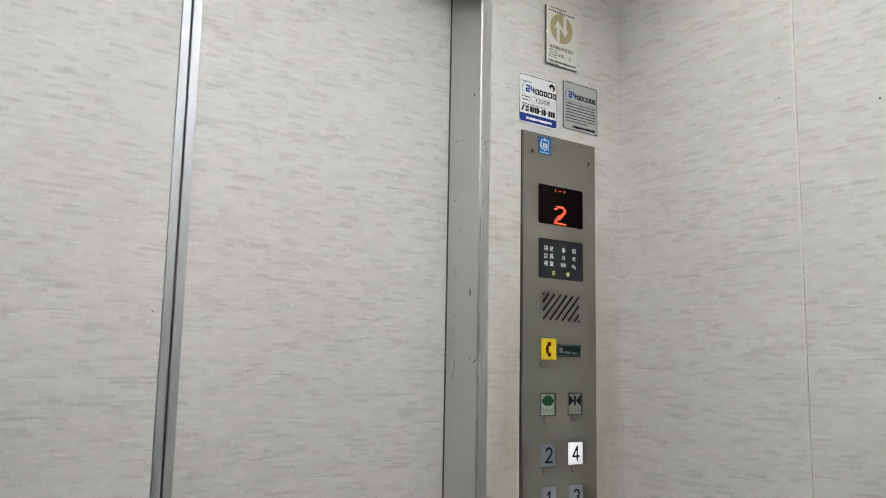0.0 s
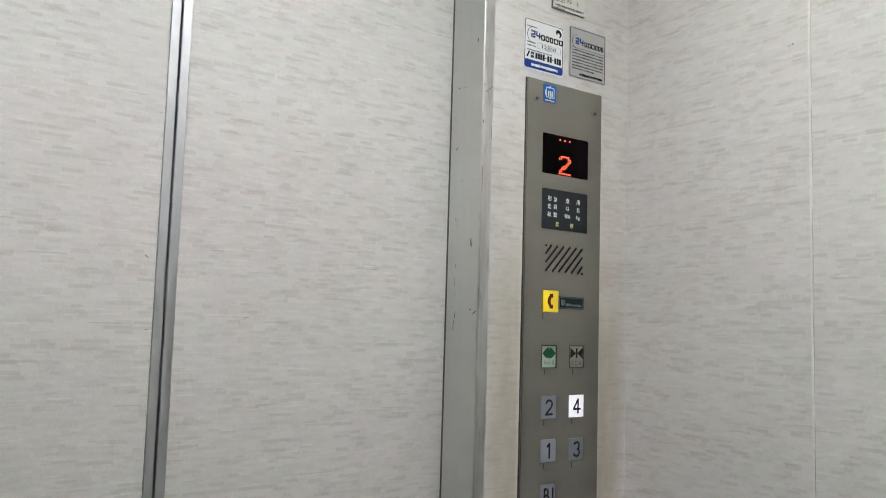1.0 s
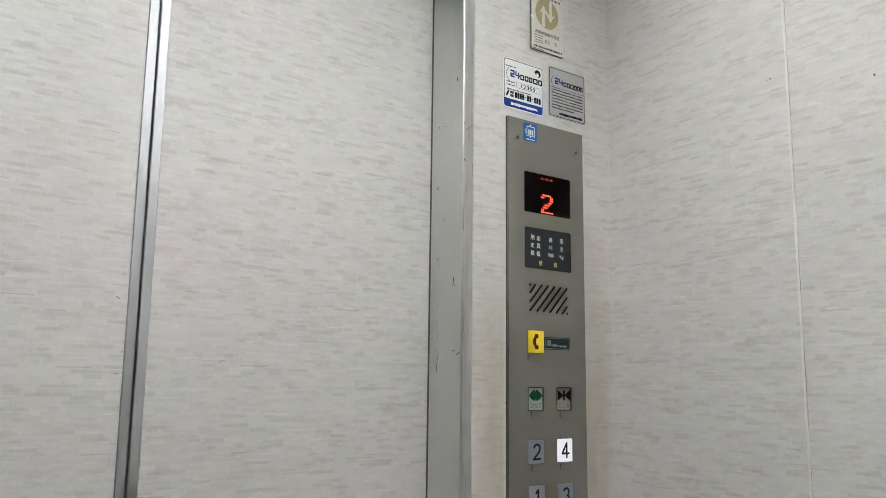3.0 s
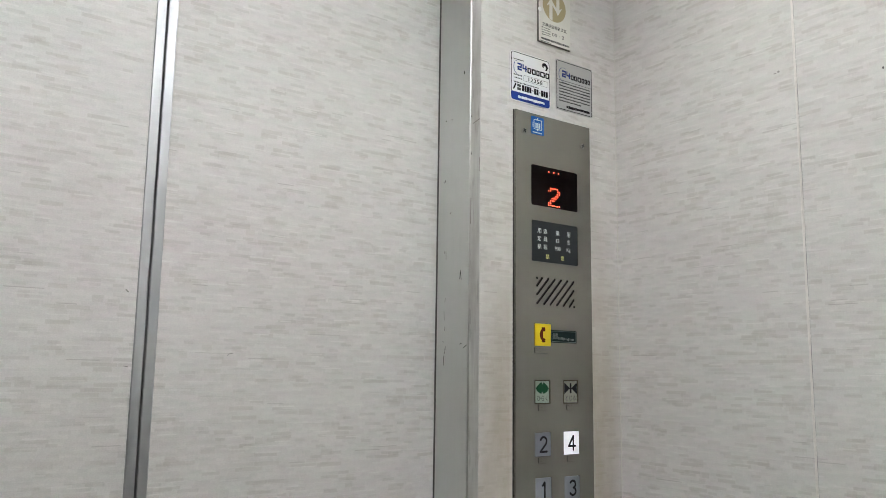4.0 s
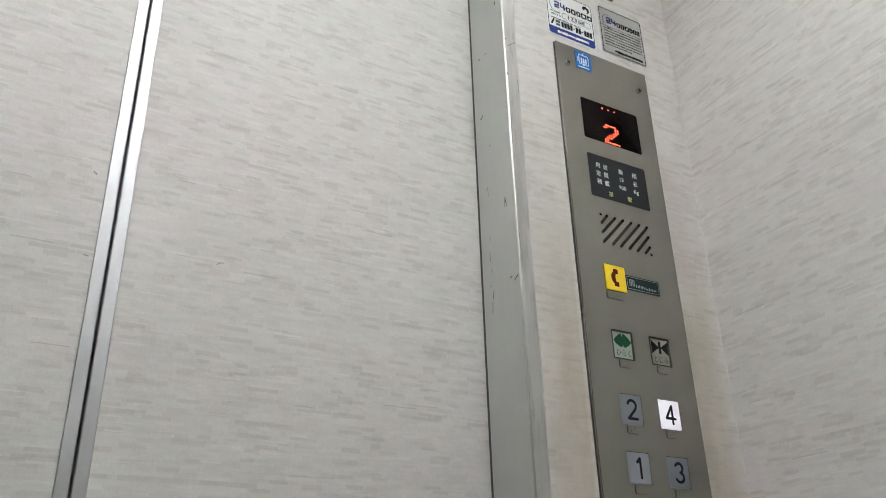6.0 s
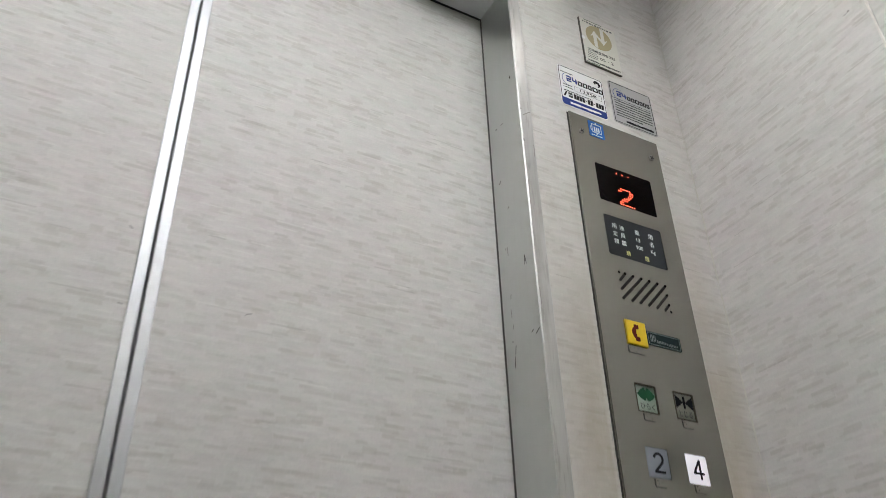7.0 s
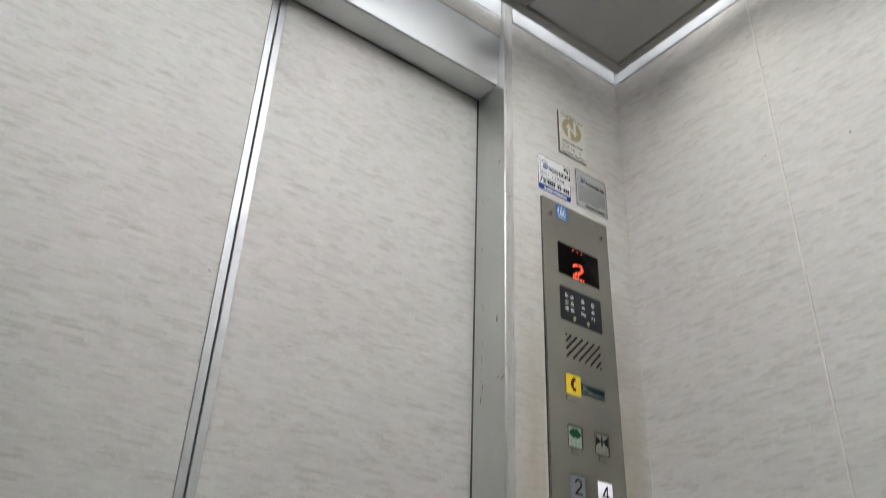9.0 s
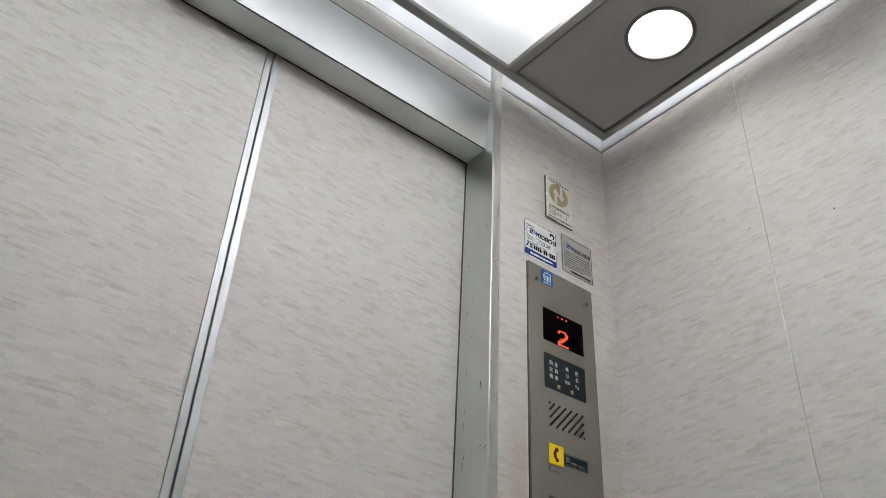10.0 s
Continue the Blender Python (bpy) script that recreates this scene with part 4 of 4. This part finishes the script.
# key switches at the foot
for x, z in ((0.6100, 1.0930), (0.6740, 1.0915)):
    bm = turned(bmesh.new(), [(0.0165, 0.0), (0.0165, 0.0035), (0.0150, 0.0050), (0.0118, 0.0050), (0.0112, 0.0020)], 0, 0, 32)
    bmesh.ops.transform(bm, matrix=Matrix.Translation((x, FY, z)) @ Matrix.Rotation(radians(90), 4, "X"), verts=bm.verts)
    k = part("key_switch", bm, PLATE_GREY, panel, "round black key switch", smooth=True)
    shape("key_face", disc(x, z, 0.0110, 28), FY - 0.0030, FY - 0.0005, CHROME, k, "steel key face")
    shape("keyhole", capsule(x, z - 0.004, x, z + 0.004, 0.0016, 3), FY - 0.0034, FY - 0.0029, DARK, k)

# ---- stickers on and over the panel ----
def pictogram():
    t = thing("pictogram_sticker", (0.5950, FY, 1.8150), "small sky-blue sticker with a white lift pictogram", "sticker")
    x0, z0, x1, z1 = 0.5800, 1.8150, 0.6100, 1.8465
    y = FY - 0.0001
    shape("film", rounded(x0, z0, x1, z1, 0.0018, 3), y - 0.0005, y, SKY_INK, t)
    part("cabin_outline", ring(bmesh.new(), rounded(x0 + 0.0060, z0 + 0.0085, x1 - 0.0050, z1 - 0.0050, 0.0006, 1), rounded(x0 + 0.0072, z0 + 0.0097, x1 - 0.0062, z1 - 0.0062, 0.0004, 1), y - 0.0008, y - 0.0005), WHITE_INK, t)
    b = []
    for k in range(3):
        x = x0 + 0.0100 + 0.0042 * k
        b += [(x, z0 + 0.0110, x + 0.0026, z0 + 0.0205)]
    b += [(x0 + 0.0138, z1 - 0.0050, x0 + 0.0162, z1 - 0.0020), (x0 + 0.0138, z0 + 0.0060, x0 + 0.0162, z0 + 0.0085), (x0 + 0.0035, z0 + 0.0120, x0 + 0.0048, z0 + 0.0210)]
    bars("pictogram_shapes", b, y - 0.0008, y - 0.0005, WHITE_INK, t)
    bars("print_bars", [(x0 + 0.004 + 0.0036 * k, z0 + 0.0022, x0 + 0.0068 + 0.0036 * k, z0 + 0.0040) for k in range(6)], y - 0.0008, y - 0.0005, WHITE_INK, t)


pictogram()


def print_rows(x0, x1, tops, h, seed, gap=0.0010, w=0.0022):
    rng, out = random.Random(seed), []
    for z in tops:
        x, end = x0, x1
        while x < end:
            step = w * (0.5 + rng.random())
            sink, cap = h * 0.22 * rng.random(), h * 0.22 * rng.random()
            out.append((x, z - h + sink, min(x + step, end), z - cap))
            x += step + gap * (0.6 + 0.8 * rng.random())
    return out


def maker_mark(x, z, y, parent, s=1.0):
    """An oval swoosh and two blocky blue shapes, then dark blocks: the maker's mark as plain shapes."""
    bm = bmesh.new()
    for i in range(22):
        a, b = radians(60 + 11 * i), radians(60 + 11 * (i + 1))
        wa, wb = 0.0008 * math.sin(math.pi * i / 22) + 0.00015, 0.0008 * math.sin(math.pi * (i + 1) / 22) + 0.00015
        cx, cz, rx, rz = x + 0.0140 * s, z + 0.0045 * s, 0.0130 * s, 0.0140 * s
        pts = [(cx + rx * math.cos(a), cz + rz * math.sin(a)), (cx + rx * math.cos(b), cz + rz * math.sin(b)),
               (cx + (rx - wb) * math.cos(b), cz + (rz - wb) * math.sin(b)), (cx + (rx - wa) * math.cos(a), cz + (rz - wa) * math.sin(a))]
        outline(bm, pts, y - 0.0002, y)
    part("swoosh", bm, BLUE_INK, parent)
    w = 0.0115 * s
    two = [(0, 0.0100, 0.0105, 0.0130), (0.0075, 0.0055, 0.0105, 0.0100), (0, 0.0045, 0.0105, 0.0073), (0, 0.0, 0.0030, 0.0045), (0, 0.0, 0.0105, 0.0030)]
    four = [(0.0125, 0.0048, 0.0153, 0.0130), (0.0125, 0.0040, 0.0240, 0.0066), (0.0195, 0.0, 0.0224, 0.0110)]
    bars("blue_blocks", [(x + 0.0100 * s + a * 0.92 * s, z + b * s, x + 0.0100 * s + c * 0.92 * s, z + d * s) for a, b, c, d in two + four], y - 0.0003, y, BLUE_INK, parent)


def block_word(x, z, y, widths, h, parent, stroke, material=INK):
    """A brand word drawn as a row of plain rounded frames."""
    bm = bmesh.new()
    for w in widths:
        ring(bm, rounded(x, z, x + w, z + h, h * 0.16, 3), rounded(x + stroke, z + stroke * 0.9, x + w - stroke, z + h - stroke * 0.9, h * 0.05, 3), y - 0.0003, y)
        x += w + stroke * 0.55
    part("word_frames", bm, material, parent)


def service_sticker():
    t = thing("service_sticker", (0.5835, 0.0, 1.8680), "white and blue maintenance sticker with dark print on the wall", "sticker")
    x0, z0, x1, z1 = 0.5370, 1.8680, 0.6300, 1.9570
    y = -0.0001
    shape("film", rounded(x0, z0, x1, z1, 0.0060, 5), y - 0.0006, y, LABEL_WHITE, t)
    y -= 0.0006
    part("border", ring(bmesh.new(), rounded(x0 + 0.0014, z0 + 0.0014, x1 - 0.0014, z1 - 0.0014, 0.0050, 5), rounded(x0 + 0.0025, z0 + 0.0025, x1 - 0.0025, z1 - 0.0025, 0.0042, 5), y - 0.0002, y), INK, t)
    band = [p for p in rounded(x0 + 0.0014, z0 + 0.0014, x1 - 0.0014, z0 + 0.0300, 0.0050, 5) if p[1] <= z0 + 0.0160]
    band = [(x1 - 0.0014, z0 + 0.0160), (x0 + 0.0014, z0 + 0.0160)] + [p for p in band if p[1] < z0 + 0.0158]
    shape("blue_band", band, y - 0.0003, y, BLUE_INK, t, "blue foot band")
    bars("band_bars", print_rows(x0 + 0.0170, x1 - 0.0140, [z0 + 0.0108], 0.0054, 4, 0.0005, 0.0060), y - 0.0005, y - 0.0003, LABEL_WHITE, t)
    maker_mark(x0 + 0.0060, z1 - 0.0330, y, t)
    block_word(x0 + 0.0390, z1 - 0.0338, y, [0.0088, 0.0092, 0.0078, 0.0112, 0.0092], 0.0102, t, 0.0026)
    shape("dark_emblem", [(x1 - 0.0200 + a * 0.001, z1 - 0.0200 + b * 0.001) for a, b in ((0, 9), (3, 13), (8, 14), (13, 11), (15, 6), (12, 1), (8, 0), (11, 4), (9, 8), (5, 8), (4, 4), (2, 6))], y - 0.0003, y, INK, t)
    part("number_box", ring(bmesh.new(), rounded(x0 + 0.0300, z1 - 0.0500, x1 - 0.0070, z1 - 0.0395, 0.0008, 1), rounded(x0 + 0.0304, z1 - 0.0496, x1 - 0.0074, z1 - 0.0399, 0.0006, 1), y - 0.0002, y), GREY_INK, t)
    lettering("lettering", "12358", x0 + 0.0580, z1 - 0.0447, 0.0064, y - 0.0003, INK, t, width=0.0330)
    bars("small_caption", print_rows(x0 + 0.0050, x0 + 0.0300, [z1 - 0.0135], 0.0016, 31, 0.0005, 0.0050), y - 0.0003, y, GREY_INK, t)
    bars("small_print", print_rows(x0 + 0.0075, x0 + 0.0265, [z1 - 0.0410, z1 - 0.0465], 0.0028, 6) + print_rows(x0 + 0.0075, x1 - 0.0280, [z1 - 0.0545], 0.0024, 7), y - 0.0003, y, GREY_INK, t)
    bars("phone_bars", [(x0 + 0.0265 + 0.0056 * k, z1 - 0.0690, x0 + 0.0265 + 0.0056 * k + 0.0046, z1 - 0.0585) for k in range(11) if k not in (4, 7)]
         + [(x0 + 0.0265 + 0.0056 * k, z1 - 0.0645, x0 + 0.0265 + 0.0056 * k + 0.0036, z1 - 0.0628) for k in (4, 7)], y - 0.0003, y, INK, t)
    shape("handset_shape", capsule(x0 + 0.0075, z1 - 0.0680, x0 + 0.0120, z1 - 0.0590, 0.0030, 3), y - 0.0003, y, INK, t)
    bars("small_marks", [(x0 + 0.0155, z1 - 0.0630, x0 + 0.0235, z1 - 0.0585), (x0 + 0.0155, z1 - 0.0690, x0 + 0.0235, z1 - 0.0645)], y - 0.0003, y, GREY_INK, t)


def notice_plate():
    t = thing("notice_plate", (0.6900, 0.0, 1.8735), "silver-grey notice plate with rows of small dark print on the wall", "sign")
    x0, z0, x1, z1 = 0.6440, 1.8735, 0.7370, 1.9670
    y = -0.0001
    shape("film", rounded(x0, z0, x1, z1, 0.0035, 4), y - 0.0010, y, LABEL_SILVER, t)
    y -= 0.0010
    part("border", ring(bmesh.new(), rounded(x0 + 0.0016, z0 + 0.0016, x1 - 0.0016, z1 - 0.0016, 0.0028, 4), rounded(x0 + 0.0026, z0 + 0.0026, x1 - 0.0026, z1 - 0.0026, 0.0022, 4), y - 0.0002, y), INK, t)
    maker_mark(x0 + 0.0060, z1 - 0.0310, y, t, 0.95)
    block_word(x0 + 0.0375, z1 - 0.0318, y, [0.0074, 0.0076, 0.0092, 0.0066, 0.0066, 0.0062], 0.0092, t, 0.0022)
    bars("rule", [(x0 + 0.0035, z1 - 0.0380, x1 - 0.0035, z1 - 0.0374)], y - 0.0002, y, INK, t)
    bars("print_bars", print_rows(x0 + 0.0075, x1 - 0.0065, [z1 - 0.0410 - 0.0056 * k for k in range(6)], 0.0027, 11, 0.0006, 0.0062) + print_rows(x0 + 0.0075, x1 - 0.0300, [z1 - 0.0746], 0.0027, 12, 0.0006, 0.0062), y - 0.0002, y, GREY_INK, t)
    bars("foot_bars", print_rows(x0 + 0.0260, x1 - 0.0080, [z0 + 0.0112], 0.0054, 13, 0.0005, 0.0060), y - 0.0003, y, INK, t)


service_sticker()
notice_plate()


def certificate():
    """An inspection card in a clear plastic holder, leaning a little."""
    t = thing("certificate_holder", (0.6385, 0.0, 1.9870), "cream inspection card with gold emblem in clear wall holder", "certificate")
    x0, z0, x1, z1 = 0.5990, 1.9875, 0.6790, 2.0995
    part("holder", made(((x0, -0.0042, z0), (x1, -0.0001, z1), 0.0008)), HOLDER, t, "clear plastic holder")
    card = shape("card", rounded(x0 + 0.0012, z0 + 0.0012, x1 - 0.0012, z1 - 0.0012, 0.0010, 2), -0.0046, -0.0043, CARD_WHITE, t, "cream printed card")
    y = -0.0046
    cx, cz, r = (x0 + x1) / 2 - 0.001, z1 - 0.0385, 0.0285
    emblem = shape("emblem", disc(cx, cz, r, 48), y - 0.0002, y, GOLD_INK, card, "gold disc")
    up = [(-0.019, -0.0020), (-0.0085, 0.0150), (0.0020, -0.0020), (-0.0050, 0.0020), (-0.0050, -0.0270), (-0.0125, -0.0250), (-0.0125, 0.0020)]
    down = [(-x, -z) for x, z in up]
    bm = bmesh.new()
    for pts in (up, down):
        outline(bm, [(cx + a, cz + b) for a, b in pts], y - 0.0004, y - 0.0002)
    outline(bm, capsule(cx - 0.0085, cz + 0.0085, cx + 0.0085, cz - 0.0085, 0.0052, 2), y - 0.00045, y - 0.0002)
    part("arrows", bm, CARD_WHITE, card, "two pale arrows, up and down")
    bars("head_bars", print_rows(x0 + 0.0070, x1 - 0.0050, [z1 - 0.0060], 0.0045, 21, 0.0022, 0.0036), y - 0.0002, y, GREY_INK, card)
    lettering("lettering", "定期検査報告済証", cx, z0 + 0.0345, 0.0070, y - 0.0002, INK, card, width=0.0600)
    lettering("lettering", "05 · 2", cx + 0.0090, z0 + 0.0205, 0.0066, y - 0.0002, GREY_INK, card, width=0.0300)
    bars("small_print", print_rows(x0 + 0.0080, x0 + 0.0290, [z0 + 0.0290, z0 + 0.0245, z0 + 0.0200, z0 + 0.0160], 0.0020, 22), y - 0.0002, y, GREY_INK, card)
    bars("foot_bars", print_rows(x0 + 0.0060, x1 - 0.0040, [z0 + 0.0095], 0.0048, 23, 0.0012, 0.0030), y - 0.0002, y, GREY_INK, card)
    for k, e in enumerate(((x0 + 0.0100, z1 - 0.0030, x0 + 0.0500, z1 - 0.0018), (x0 + 0.0030, z0 + 0.0018, x0 + 0.0300, z0 + 0.0028))):
        bars("green_edge", [e], y - 0.0002, y, GREEN_INK, card)
    shape("thumb_notch", disc(x0 + 0.0035, z0 + 0.0600, 0.0040, 14), y - 0.0003, y, LABEL_WHITE, card)


certificate()
